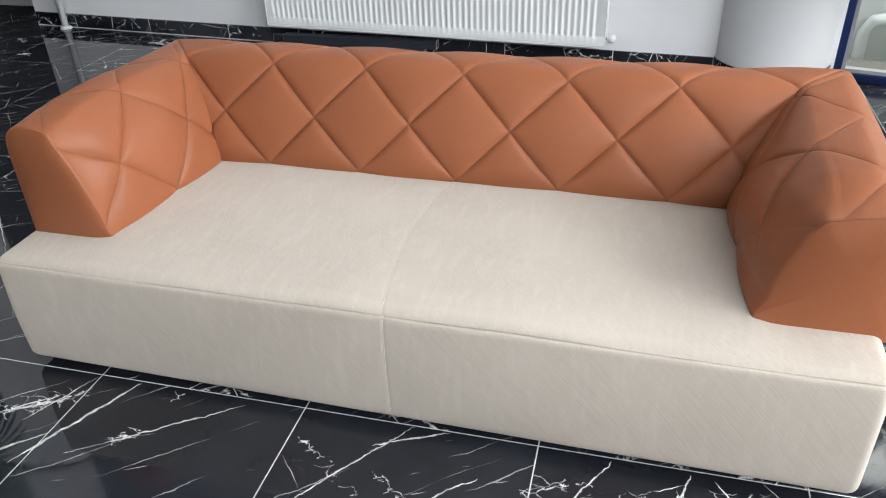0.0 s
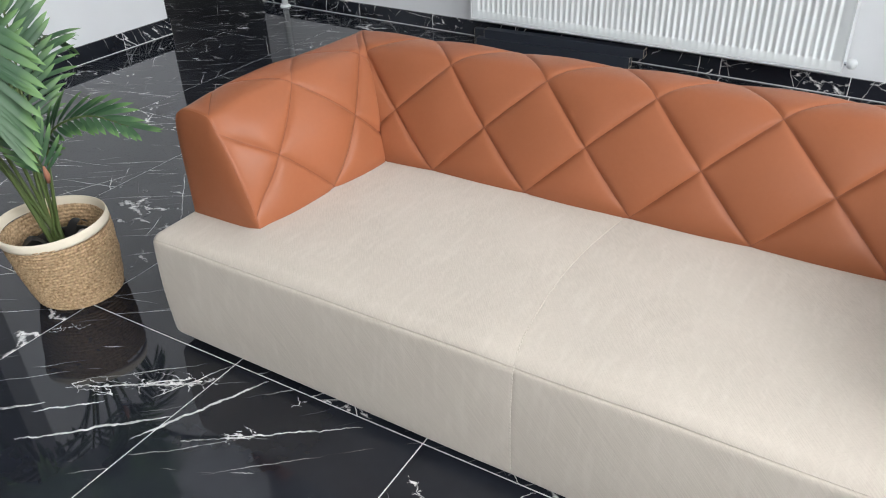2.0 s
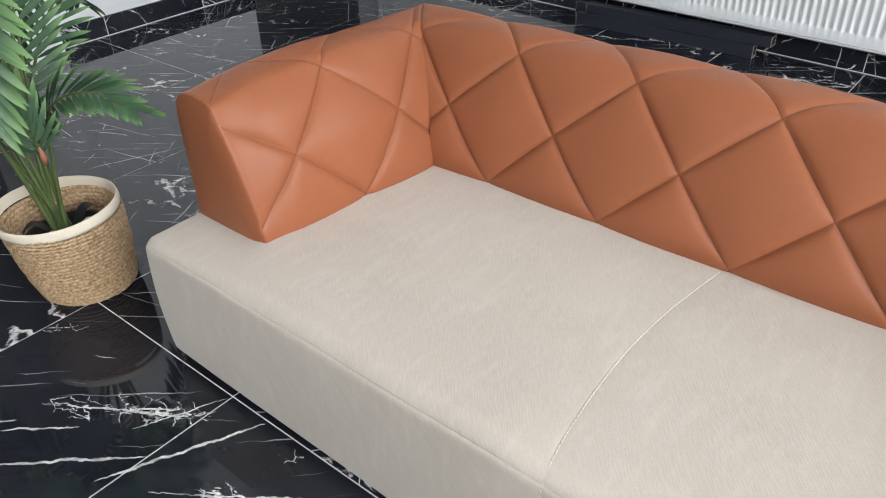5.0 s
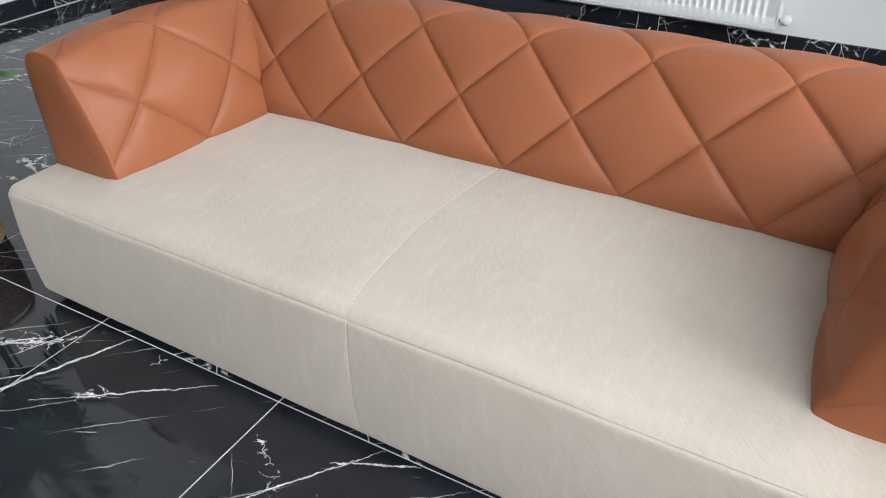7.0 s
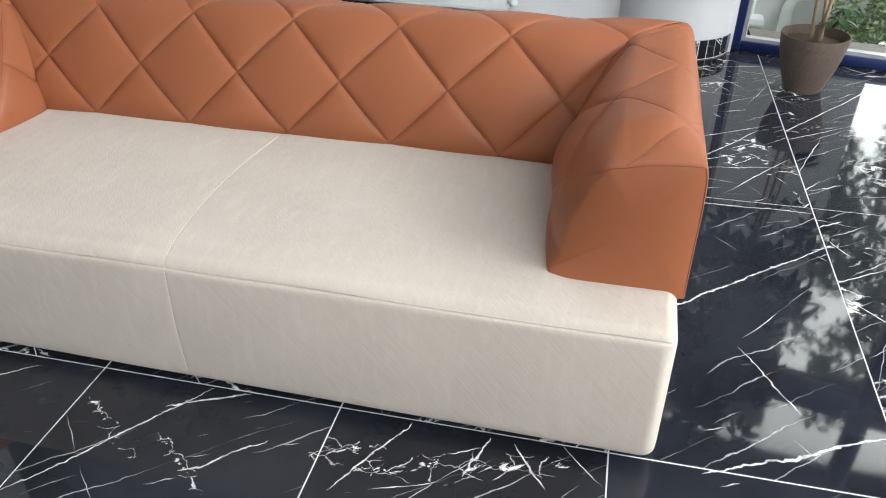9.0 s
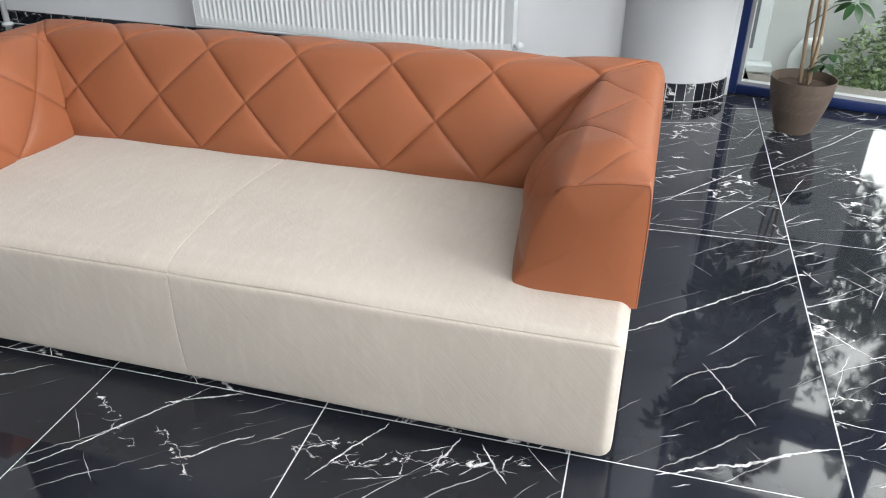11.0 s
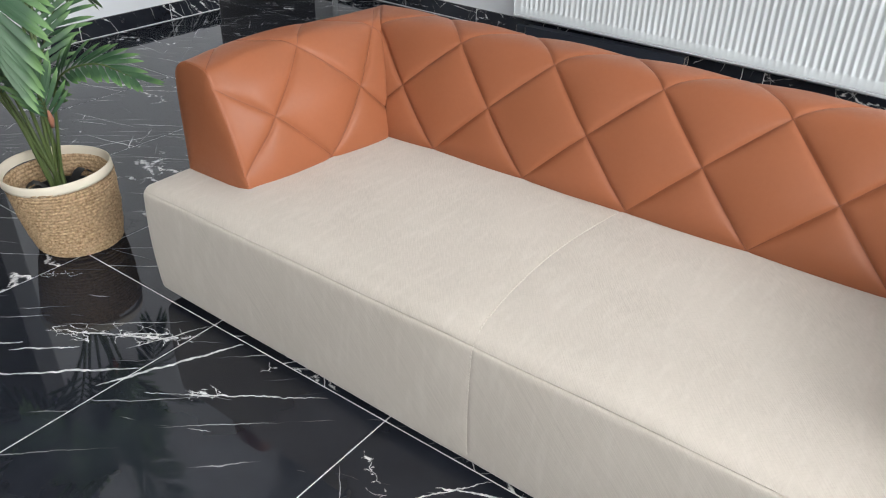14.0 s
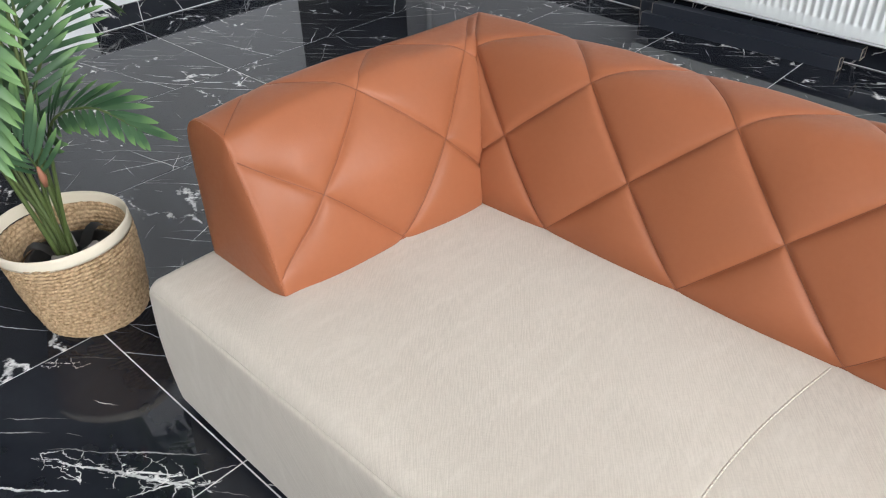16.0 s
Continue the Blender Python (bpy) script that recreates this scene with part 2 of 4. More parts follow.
def make_leaf(name, dark, light):
    m = material(name, dark, 0.42, spec=0.4)
    k = Nodes(m)
    o = k.coord()
    n = k.noise(o, 9.0, 3)
    isl = k.n.new("ShaderNodeNewGeometry").outputs["Random Per Island"]
    f = k.math("ADD", k.math("MULTIPLY", n, 0.6), k.math("MULTIPLY", isl, 0.5), clamp=True)
    k.color(k.mix(k.ramp(f, ((0.3, 0.0), (0.85, 1.0))), dark, light))
    k.put(k.bsdf, "Subsurface Weight", 0.0)
    return m


def make_palm_leaf():
    """Leaflets lie along their own x axis from 0 to 1; their tips are lighter."""
    m = material("palm_leaf_green", (0.02, 0.09, 0.03), 0.45, spec=0.35)
    k = Nodes(m)
    o = k.coord()
    xyz = k.add("ShaderNodeSeparateXYZ", Vector=o)
    rnd = k.n.new("ShaderNodeObjectInfo").outputs["Random"]
    c = k.mix(rnd, (0.026, 0.074, 0.033), (0.063, 0.128, 0.060))
    streak = k.noise(k.mapping(o, (3, 90, 3)), 1.0, 2)
    c = k.mix(k.math("MULTIPLY", streak, 0.5), c, (0.06, 0.11, 0.06))
    c = k.mix(k.ramp(xyz.outputs[0], ((0.62, 0.0), (1.0, 0.8))), c, (0.19, 0.34, 0.11))
    k.color(c)
    return m


def make_glass():
    m = bpy.data.materials.new("window_glass")
    m.use_nodes = True
    t = m.node_tree
    t.nodes.clear()
    out, mixer = t.nodes.new("ShaderNodeOutputMaterial"), t.nodes.new("ShaderNodeMixShader")
    clear, gloss = t.nodes.new("ShaderNodeBsdfTransparent"), t.nodes.new("ShaderNodeBsdfGlossy")
    clear.inputs[0].default_value = (0.93, 0.96, 0.95, 1)
    gloss.inputs["Roughness"].default_value = 0.01
    fres = t.nodes.new("ShaderNodeFresnel")
    fres.inputs[0].default_value = 1.45
    t.links.new(fres.outputs[0], mixer.inputs[0])
    t.links.new(clear.outputs[0], mixer.inputs[1])
    t.links.new(gloss.outputs[0], mixer.inputs[2])
    t.links.new(mixer.outputs[0], out.inputs[0])
    return m


# bold veins on the slabs before and beside the sofa
VEINS_WEST = [(-0.33, -0.285, 0.02, -0.060, 0.034, 1), (-0.28, -0.255, -0.03, -0.10, 0.004, 0), (-0.28, -0.47, 0.0, -0.225, 0.0042, 0), (-0.03, -0.33, 0.128, -0.008, 0.0045, 0), (-0.33, -0.39, -0.20, -0.275, 0.003, 0),
              (-0.42, -0.425, -0.33, -0.35, 0.003, 0), (-0.60, -0.15, -0.51, -0.07, 0.016, 1), (0.084, -0.278, 0.445, -0.025, 0.0024, 0), (0.165, -0.215, 0.232, -0.160, 0.022, 1), (0.215, -0.055, 0.262, -0.02, 0.014, 1), (-0.10, -0.20, 0.0, -0.01, 0.002, 0)]
VEINS_EAST = [(0.62, -0.098, 0.825, -0.243, 0.012, 1), (0.83, -0.16, 1.01, -0.30, 0.014, 1), (0.93, -0.255, 1.08, -0.135, 0.0026, 0), (0.60, -0.389, 0.895, 0.0, 0.0026, 0), (0.81, -0.085, 0.985, -0.008, 0.0032, 0), (1.18, -0.148, 1.28, -0.104, 0.028, 1),
              (1.30, -0.10, 1.35, -0.08, 0.012, 1), (1.25, -0.23, 1.37, -0.012, 0.0026, 0), (1.28, -0.165, 1.74, -0.05, 0.030, 1), (1.55, -0.01, 1.51, -0.13, 0.0026, 0), (1.60, -0.02, 1.68, -0.13, 0.0024, 0), (1.99, -0.02, 2.40, 0.18, 0.0038, 0),
              (1.80, 0.43, 2.40, 0.96, 0.0030, 0), (2.10, 0.42, 2.22, 0.205, 0.0020, 0), (1.85, 1.15, 2.40, 1.165, 0.0028, 0)]
LEATHER, FABRIC, MARBLE, PLASTER = make_leather(), make_fabric(), make_marble(), make_plaster()
SLAB_WEST, SLAB_EAST = make_marble("black_marble_bold_veins", VEINS_WEST), make_marble("black_marble_crackled", VEINS_EAST)
CEIL = make_plaster("ceiling_paint", (0.84, 0.85, 0.86))
GROUT = material("white_grout", (0.80, 0.80, 0.80), 0.8)
THREAD = material("beige_thread", (0.63, 0.575, 0.50), 0.9, spec=0.1)
# thread toned darker than the leather, to draw the shade in the seams
SEAM_SHADE_THREAD = material("seam_shade_thread", (0.19, 0.056, 0.024), 0.6)
BLACK = material("black_plastic", (0.012, 0.012, 0.013), 0.5)
ENAMEL = material("white_enamel", (0.80, 0.82, 0.82), 0.28)
CHROME = material("brushed_chrome", (0.6, 0.6, 0.62), 0.25, 1.0)
BLUE = material("blue_window_paint", (0.006, 0.018, 0.085), 0.35)
RIM = material("white_window_gasket", (0.34, 0.35, 0.36), 0.4)
ROPE = make_rope()
BAND = material("cream_cotton_band", (0.74, 0.66, 0.53), 0.85, spec=0.2)
LEAF = make_palm_leaf()
STEM = make_leaf("palm_stem_green", (0.055, 0.085, 0.025), (0.15, 0.19, 0.065))
SHEATH = material("pinkish_leaf_sheath", (0.36, 0.15, 0.09), 0.6)
CLAY = material("taupe_plastic_pot", (0.115, 0.085, 0.065), 0.55)
PROFILE = material("charcoal_coated_profile", (0.021, 0.025, 0.035), 0.4)
RAW = material("raw_profile_core", (0.42, 0.36, 0.30), 0.7)
# the panes' grey is the sky's reflection put into their colour
SKY_PANE = material("sky_grey_pane", (0.20, 0.225, 0.24), 0.08)
GLASS = make_glass()
# plaster toned down: the gloom of the unlit hall is in its colour
HALL_GLOOM = make_plaster("gloom_toned_hall_wall", (0.20, 0.195, 0.19))
BARK = material("pale_bark", (0.30, 0.22, 0.14), 0.85)
DARKLEAF = make_leaf("dark_green_leaf", (0.012, 0.040, 0.012), (0.032, 0.090, 0.026))
BUSH = make_leaf("garden_bush_green", (0.05, 0.10, 0.03), (0.22, 0.30, 0.12))
CONCRETE = make_plaster("weathered_concrete", (0.45, 0.44, 0.41))
# concrete of the ledge, dimmed in colour because the sky lights it strongly
LEDGE = make_plaster("dimmed_concrete", (0.11, 0.10, 0.085))
WHITE_RENDER = make_plaster("white_render", (0.62, 0.62, 0.61))
FACADE = make_plaster("pale_house_render", (0.58, 0.58, 0.575))


# ------------------------------------------------------------------ mesh helpers
def mesh_object(name, bm, mat, parent=None, smooth=True, label=""):
    me = bpy.data.meshes.new(name)
    bm.normal_update()
    bm.to_mesh(me)
    bm.free()
    me.materials.append(mat)
    if smooth:
        me.polygons.foreach_set("use_smooth", [True] * len(me.polygons))
    ob = new(name, me)
    ob.parent = parent
    if label:
        ob["label"] = label
    return ob


def part(name, bm, mat, parent, label="", smooth=True):
    return mesh_object(name, bm, mat, parent, smooth, label)


def thing(name, m, label, category, group=""):
    e = new(name)
    e.matrix_world = m
    return tagged(e, label, category, group)


def add_box(bm, lo, hi, bevel=0.0, seg=2, m=None):
    vs = bmesh.ops.create_cube(bm, size=1.0)["verts"]
    c, s = (Vector(lo) + Vector(hi)) / 2, Vector(hi) - Vector(lo)
    for v in vs:
        v.co = Vector((v.co.x * s.x, v.co.y * s.y, v.co.z * s.z)) + c
    if bevel:
        es = list({e for v in vs for e in v.link_edges})
        r = bmesh.ops.bevel(bm, geom=es, offset=bevel, segments=seg, affect="EDGES", profile=0.5)
        vs = list({v for f in r["faces"] for v in f.verts} | {v for v in vs if v.is_valid})
    if m is not None:
        bmesh.ops.transform(bm, matrix=m, verts=[v for v in vs if v.is_valid])
    return bm


def box(lo, hi, bevel=0.0, seg=2, m=None):
    return add_box(bmesh.new(), lo, hi, bevel, seg, m)


def add_grid(bm, rows, close=False):
    """Faces between equal rows of points."""
    vs = [[bm.verts.new(p) for p in row] for row in rows]
    n = len(vs[0])
    for a, b in zip(vs, vs[1:]):
        for i in range(n if close else n - 1):
            j = (i + 1) % n
            bm.faces.new((a[i], a[j], b[j], b[i]))
    return vs


def add_tube(bm, points, radius, sides=8, caps=True):
    """A tube along points; radius is one number or one for each point."""
    pts = [Vector(p) for p in points]
    rows, side = [], None
    for i, p in enumerate(pts):
        d = (pts[min(i + 1, len(pts) - 1)] - pts[max(i - 1, 0)]).normalized()
        if side is None:
            side = d.orthogonal().normalized()
        side = (side - d * side.dot(d)).normalized()
        up = d.cross(side)
        r = radius[i] if hasattr(radius, "__len__") else radius
        rows.append([p + r * (math.cos(2 * math.pi * k / sides) * side + math.sin(2 * math.pi * k / sides) * up) for k in range(sides)])
    vs = add_grid(bm, rows, True)
    if caps:
        bm.faces.new(vs[0][::-1])
        bm.faces.new(vs[-1])
    return bm


def add_lathe(bm, profile, sides=48, centre=(0, 0), wobble=None):
    """A surface turned about the z axis from (radius, z) pairs."""
    rows = []
    for r, z in profile:
        row = []
        for k in range(sides):
            a = 2 * math.pi * k / sides
            rr, zz = wobble(r, z, a) if wobble else (r, z)
            row.append((centre[0] + rr * math.cos(a), centre[1] + rr * math.sin(a), zz))
        rows.append(row)
    return add_grid(bm, rows, True)


def smooth_curve(points, n):
    """n points along a Catmull-Rom curve, evenly spaced by length."""
    p = [Vector(q) for q in points]
    p = [2 * p[0] - p[1], *p, 2 * p[-1] - p[-2]]
    fine = []
    for a, b, c, d in zip(p, p[1:], p[2:], p[3:]):
        for i in range(24):
            t = i / 24
            fine.append(0.5 * (2 * b + (c - a) * t + (2 * a - 5 * b + 4 * c - d) * t * t + (3 * b - a - 3 * c + d) * t**3))
    fine.append(p[-2])
    length = [0.0]
    for a, b in zip(fine, fine[1:]):
        length.append(length[-1] + (b - a).length)
    out, j = [], 0
    for i in range(n):
        s = length[-1] * i / (n - 1)
        while j < len(fine) - 2 and length[j + 1] < s:
            j += 1
        f = (s - length[j]) / max(1e-9, length[j + 1] - length[j])
        out.append(fine[j].lerp(fine[j + 1], min(1, f)))
    return out, length[-1]


# ------------------------------------------------------------------ room
def structure(name, bm, mat, label, category, smooth=False):
    return tagged(mesh_object(name, bm, mat, None, smooth), label, category, kind="structure")


WALL_N, WALL_W, CEILING_Z = 3.03, -2.70, 4.4

# the wall behind the sofa stands slightly askew; its own x axis runs along its face
NORTH = pose(-1.0, 3.015, 0, 0, 0, -4.5)
structure("wall_north", box((-1.75, 0, 0), (3.28, 0.25, CEILING_Z), m=NORTH), PLASTER, "smooth white painted wall behind the radiator", "wall")
structure("wall_west", box((WALL_W - 0.22, 0.99, 0), (WALL_W, 2.235, CEILING_Z - 0.001)), PLASTER, "white painted partition wall with black marble skirting", "wall")
structure("wall_pier", box((WALL_W - 0.22, 0.60, 0), (WALL_W + 0.10, 0.987, CEILING_Z - 0.001)), PLASTER, "white painted wall pier standing proud", "wall")
# hall and passage are unlit; their darkness is painted into three of the walls
structure("wall_passage", box((-5.2, -4.8, 0), (-5.0, 6.2, CEILING_Z)), HALL_GLOOM, "wall across the unlit hall, its gloom put into the colour", "wall")
structure("wall_passage_north", box((-5.0, 6.0, 0), (-2.55, 6.2, CEILING_Z)), HALL_GLOOM, "wall closing the passage, gloom put into its colour", "wall")
structure("wall_passage_east", box((-2.76, WALL_N + 0.42, 0), (-2.55, 6.0, CEILING_Z)), PLASTER, "white side wall of the passage", "wall")
structure("wall_passage_south", box((-5.0, 1.9, 0), (WALL_W - 0.223, 2.23, CEILING_Z)), HALL_GLOOM, "passage wall with gloom put into its colour", "wall")
structure("wall_south", box((-5.0, -4.8, 0), (7.0, -4.6, CEILING_Z)), PLASTER, "white painted wall behind the camera", "wall")
structure("wall_east", box((6.8, -4.6, 0), (7.0, 1.9, CEILING_Z)), PLASTER, "white painted end wall", "wall")
WIN = pose(2.265, 2.80, 0, 0, 0, -14)


def behind_window(bm):
    """Cuts away what lies beyond the plane of the angled window."""
    cut = bmesh.ops.bisect_plane(bm, geom=bm.verts[:] + bm.edges[:] + bm.faces[:], dist=1e-5, plane_co=WIN @ Vector((0, 0.03, 0)), plane_no=WIN.to_3x3() @ Vector((0, 1, 0)), clear_outer=True)
    edges = [g for g in cut["geom_cut"] if isinstance(g, bmesh.types.BMEdge)]
    if edges:
        bmesh.ops.contextual_create(bm, geom=edges)
    return bm


def plan_slab(z0, z1):
    """A slab over the room and the passage, up to the window's plane."""
    bm = behind_window(box((2.3, -4.8, z0), (7.0, 3.28, z1)))
    add_box(bm, (-5.2, -4.8, z0), (2.3, 3.28, z1))
    return add_box(bm, (-5.2, 3.28, z0), (-2.55, 6.2, z1))


structure("ceiling", plan_slab(CEILING_Z, CEILING_Z + 0.2), CEIL, "plain white ceiling", "ceiling")
floor = structure("floor", plan_slab(-0.2, -0.0012), GROUT, "polished black marble floor tiles with white veins and joints", "floor")


def add_tiles():
    def tile_mesh(x, y, cut, stone=MARBLE):
        bm = box((-0.2983, -0.5983, -0.011), (0.2983, 0.5983, 0.0), 0.0008, 1)
        if cut:
            bmesh.ops.translate(bm, verts=bm.verts, vec=(x, y, 0))
            behind_window(bm)
            bmesh.ops.translate(bm, verts=bm.verts, vec=(-x, -y, 0))
        me = bpy.data.meshes.new("tile")
        bm.to_mesh(me)
        bm.free()
        me.materials.append(stone)
        return me

    whole, west, east = tile_mesh(0, 0, False), tile_mesh(0, 0, False, SLAB_WEST), tile_mesh(0, 0, False, SLAB_EAST)
    inner = WIN.inverted()
    for i in range(-9, 11):
        for j in range(-4, 3):
            x, y = 0.3 + 0.6 * i, 0.6 + 1.2 * j
            far = max((inner @ Vector((x + dx, y + dy, 0))).y for dx in (-0.3, 0.3) for dy in (-0.6, 0.6))
            near = min((inner @ Vector((x + dx, y + dy, 0))).y for dx in (-0.3, 0.3) for dy in (-0.6, 0.6))
            if x > 6.9 or (x > 2.1 and near > 0.0):
                continue
            plain = whole if not (j == -1 and -2 < i < 4 or j == 0 and i == 3) else (west if i < 1 else east)
            ob = new("tile", tile_mesh(x, y, True) if x > 2.15 and far > 0.02 else plain)
            ob.location, ob.parent = (x, y, 0.0), floor


def skirting(name, a, b, depth=0.012, height=0.10, phase=0.0):
    """Black marble skirting tiles from a to b along a wall; their back lies on the wall."""
    a, b = Vector((*a, 0)), Vector((*b, 0))
    d = (b - a).normalized()
    nrm = Vector((d.y, -d.x, 0))
    base = tagged(new(name), "black marble skirting tiles with white joints", "skirting", kind="structure")
    length, s = (b - a).length, 0.0
    bm = bmesh.new()
    low = [bm.verts.new(v) for v in (a, b, b + nrm * (depth - 0.001), a + nrm * (depth - 0.001))]
    high = [bm.verts.new(v.co + Vector((0, 0, height - 0.001))) for v in low]
    for i in range(4):
        j = (i + 1) % 4
        bm.faces.new((low[i], low[j], high[j], high[i]))
    bm.faces.new(high)
    bmesh.ops.recalc_face_normals(bm, faces=bm.faces)
    part("grout", bm, GROUT, base, "white joint filler", False)
    first = True
    while s < length - 0.01:
        axis = a + d * s
        along = (axis.x if abs(d.x) > abs(d.y) else axis.y) - phase
        if first:
            sign = 1 if (d.x + d.y) > 0 else -1
            k = along / 0.6
            nxt = ((math.floor(k + 1e-6) + 1) * 0.6 - along) if sign > 0 else (along - (math.ceil(k - 1e-6) - 1) * 0.6)
            first = False
        else:
            nxt = 0.6
        e = min(length, s + nxt)
        p, q = a + d * (s + 0.002), a + d * (e - 0.002)
        rows = []
        bm = bmesh.new()
        for z in (0.0045, height):
            rows.append([bm.verts.new(v + Vector((0, 0, z))) for v in (p + nrm * 0.0005, q + nrm * 0.0005, q + nrm * depth, p + nrm * depth)])
        for i in range(4):
            j = (i + 1) % 4
            bm.faces.new((rows[0][i], rows[0][j], rows[1][j], rows[1][i]))
        bm.faces.new(rows[1])
        bm.faces.new(rows[0][::-1])
        bmesh.ops.recalc_face_normals(bm, faces=bm.faces)
        part("skirting_tile", bm, MARBLE, base, smooth=False)
        s = e
    return base


# ------------------------------------------------------------------ sofa
SOFA = thing("sofa", pose(0.84, 0.0, 0, 0, 0, -0.8), "quilted cognac leather sofa with a beige woven seat base", "sofa")
HALF_L, HALF_R, BACK_Y, FRONT_Y = 1.05, 1.062, 0.955, 0.133
# section of the upholstery: inset of the back, inset of the arm, height of the back, height of the arm
SECTION = [(0.322, 0.275, 0.325, 0.325), (0.333, 0.288, 0.357, 0.357), (0.339, 0.294, 0.384, 0.384), (0.297, 0.250, 0.512, 0.512), (0.218, 0.168, 0.648, 0.648), (0.187, 0.140, 0.6655, 0.6595), (0.155, 0.112, 0.669, 0.660), (0.09, 0.06, 0.663, 0.659), (0.04, 0.022, 0.641, 0.647), (0.008, 0.004, 0.595, 0.608),
           (0.0, 0.0, 0.53, 0.54), (0.0, 0.0, 0.43, 0.43), (0.0, 0.0, 0.335, 0.335)]
# the arm's section at its front end: inset, height
FRONT_SECTION = [(0.232, 0.325), (0.241, 0.353), (0.240, 0.376), (0.193, 0.505), (0.1455, 0.622), (0.137, 0.642), (0.118, 0.651), (0.06, 0.655), (0.023, 0.643), (0.005, 0.614), (0.0, 0.55), (0.0, 0.43), (0.0, 0.335)]
NODE_V, PITCH = 0.048, 0.296  # girth at the lowest quilting nodes, spacing of the nodes
ROW_V = 0.152
RIGHT_RISE = 0.010  # the corner at the east end stands a little higher
CELLS = 84  # mesh cells between two nodes, so that the creases run along the mesh


def softened(points, reach):
    """Running mean along a curve, twice, with its ends kept."""
    for _ in range(2):
        total, sums = Vector((0, 0, 0, 0)), [Vector((0, 0, 0, 0))]
        for p in points:
            total = total + p
            sums.append(total)
        out = []
        for i in range(len(points)):
            r = min(reach, i, len(points) - 1 - i)
            out.append((sums[i + r + 1] - sums[i - r]) / (2 * r + 1))
        points = out
    return points


def sample_section():
    """Sections at even steps of girth, with the arm's front section at the same places."""
    dense = softened(smooth_curve(SECTION, 1500)[0], 34)
    front = softened(smooth_curve([(w, w, z, z) for w, z in FRONT_SECTION], 1500)[0], 14)
    girth = [0.0]
    for a, b in zip(dense, dense[1:]):
        girth.append(girth[-1] + math.hypot(b[0] - a[0], b[2] - a[2]))
    curve, ends, steps, j = [], [], [], 0
    k = math.ceil(-NODE_V * CELLS / (2 * ROW_V))
    while k * 2 * ROW_V / CELLS + NODE_V < girth[-1]:
        g = k * 2 * ROW_V / CELLS + NODE_V
        while girth[j + 1] < g:
            j += 1
        curve.append(dense[j])
        ends.append(front[j])
        steps.append(k)
        # beyond the quilting the rows may lie further apart
        k += 1 if g < 0.62 else 4
    return curve, ends, steps


CURVE, FRONT_CURVE, STEPS_V = sample_section()
ROWS_V = len(CURVE)


def row_v(i):
    return STEPS_V[i] * 2 * ROW_V / CELLS


def quilt(u, v, low=0.40, top=0.42):
    """Height of the padding, u along the sofa and v round its section, from the lowest nodes."""
    a, b = u / PITCH + v / (2 * ROW_V), u / PITCH - v / (2 * ROW_V)
    s = abs(math.sin(math.pi * a) * math.sin(math.pi * b))
    da, db = 0.212 * abs(a - round(a)), 0.212 * abs(b - round(b))
    shoulder = (1 - math.exp(-da / 0.0070)) * (1 - math.exp(-db / 0.0070))
    fade = max(0.0, min(1.0, (0.53 - v) / 0.10))
    fade *= (low + (1 - low) * ease((v + 0.01) / 0.08)) * (1 - top * ease((v - 0.22) / 0.12))
    return (0.0082 * shoulder + 0.0105 * s**0.8) * fade * fade * (3 - 2 * fade)


def add_quilted(bm, place, lo, hi):
    """Mesh over lattice columns lo to hi; place(i, column) gives a point. Quads on a crease are split along it."""
    grid = [[bm.verts.new(place(i, c)) for c in range(lo, hi + 1)] for i in range(ROWS_V)]
    for i in range(ROWS_V - 1):
        k = STEPS_V[i]
        fine = STEPS_V[i + 1] - k == 1
        for n in range(hi - lo):
            c = lo + n
            p, q, r, t = grid[i][n], grid[i][n + 1], grid[i + 1][n + 1], grid[i + 1][n]
            if fine and (c + k + 1) % CELLS == 0:
                faces = ((p, q, t), (q, r, t))
            elif fine and (c - k) % CELLS == 0:
                faces = ((p, q, r), (p, r, t))
            else:
                faces = ((p, q, r, t),)
            for f in faces:
                bm.faces.new(f)
    bmesh.ops.dissolve_degenerate(bm, dist=0.00002, edges=bm.edges)
    bmesh.ops.remove_doubles(bm, verts=bm.verts, dist=0.00002)
    bmesh.ops.recalc_face_normals(bm, faces=bm.faces)
    return grid


def ease(t):
    t = max(0.0, min(1.0, t))
    return t * t * (3 - 2 * t)


def round_corner(x, y, r=0.055):
    """Rounds the sofa's two outer corners at the back."""
    cx, cy = (HALF_R - r if x > 0 else HALF_L - r), BACK_Y - r
    dx, dy = abs(x) - cx, y - cy
    if dx > 0 and dy > 0:
        k = max(dx, dy) / math.hypot(dx, dy)
        x, y = math.copysign(cx + dx * k, x), cy + dy * k
    return x, y


def section_normals(ix):
    out = []
    for i in range(ROWS_V):
        a, b = CURVE[max(0, i - 1)], CURVE[min(ROWS_V - 1, i + 1)]
        dw, dz = b[ix] - a[ix], b[2 + ix] - a[2 + ix]
        n = math.hypot(dw, dz) or 1
        out.append((dz / n, -dw / n))  # outwards: along growing inset, up
    return out


def corner_fade(i, edge):
    """Where back and arm meet, the pads press against each other low down and flatten on the top."""
    k, top = 0.6, ease((row_v(i) - 0.14) / 0.12)
    return 1 - k + k * ease(edge / (0.013 - 0.007 * top))


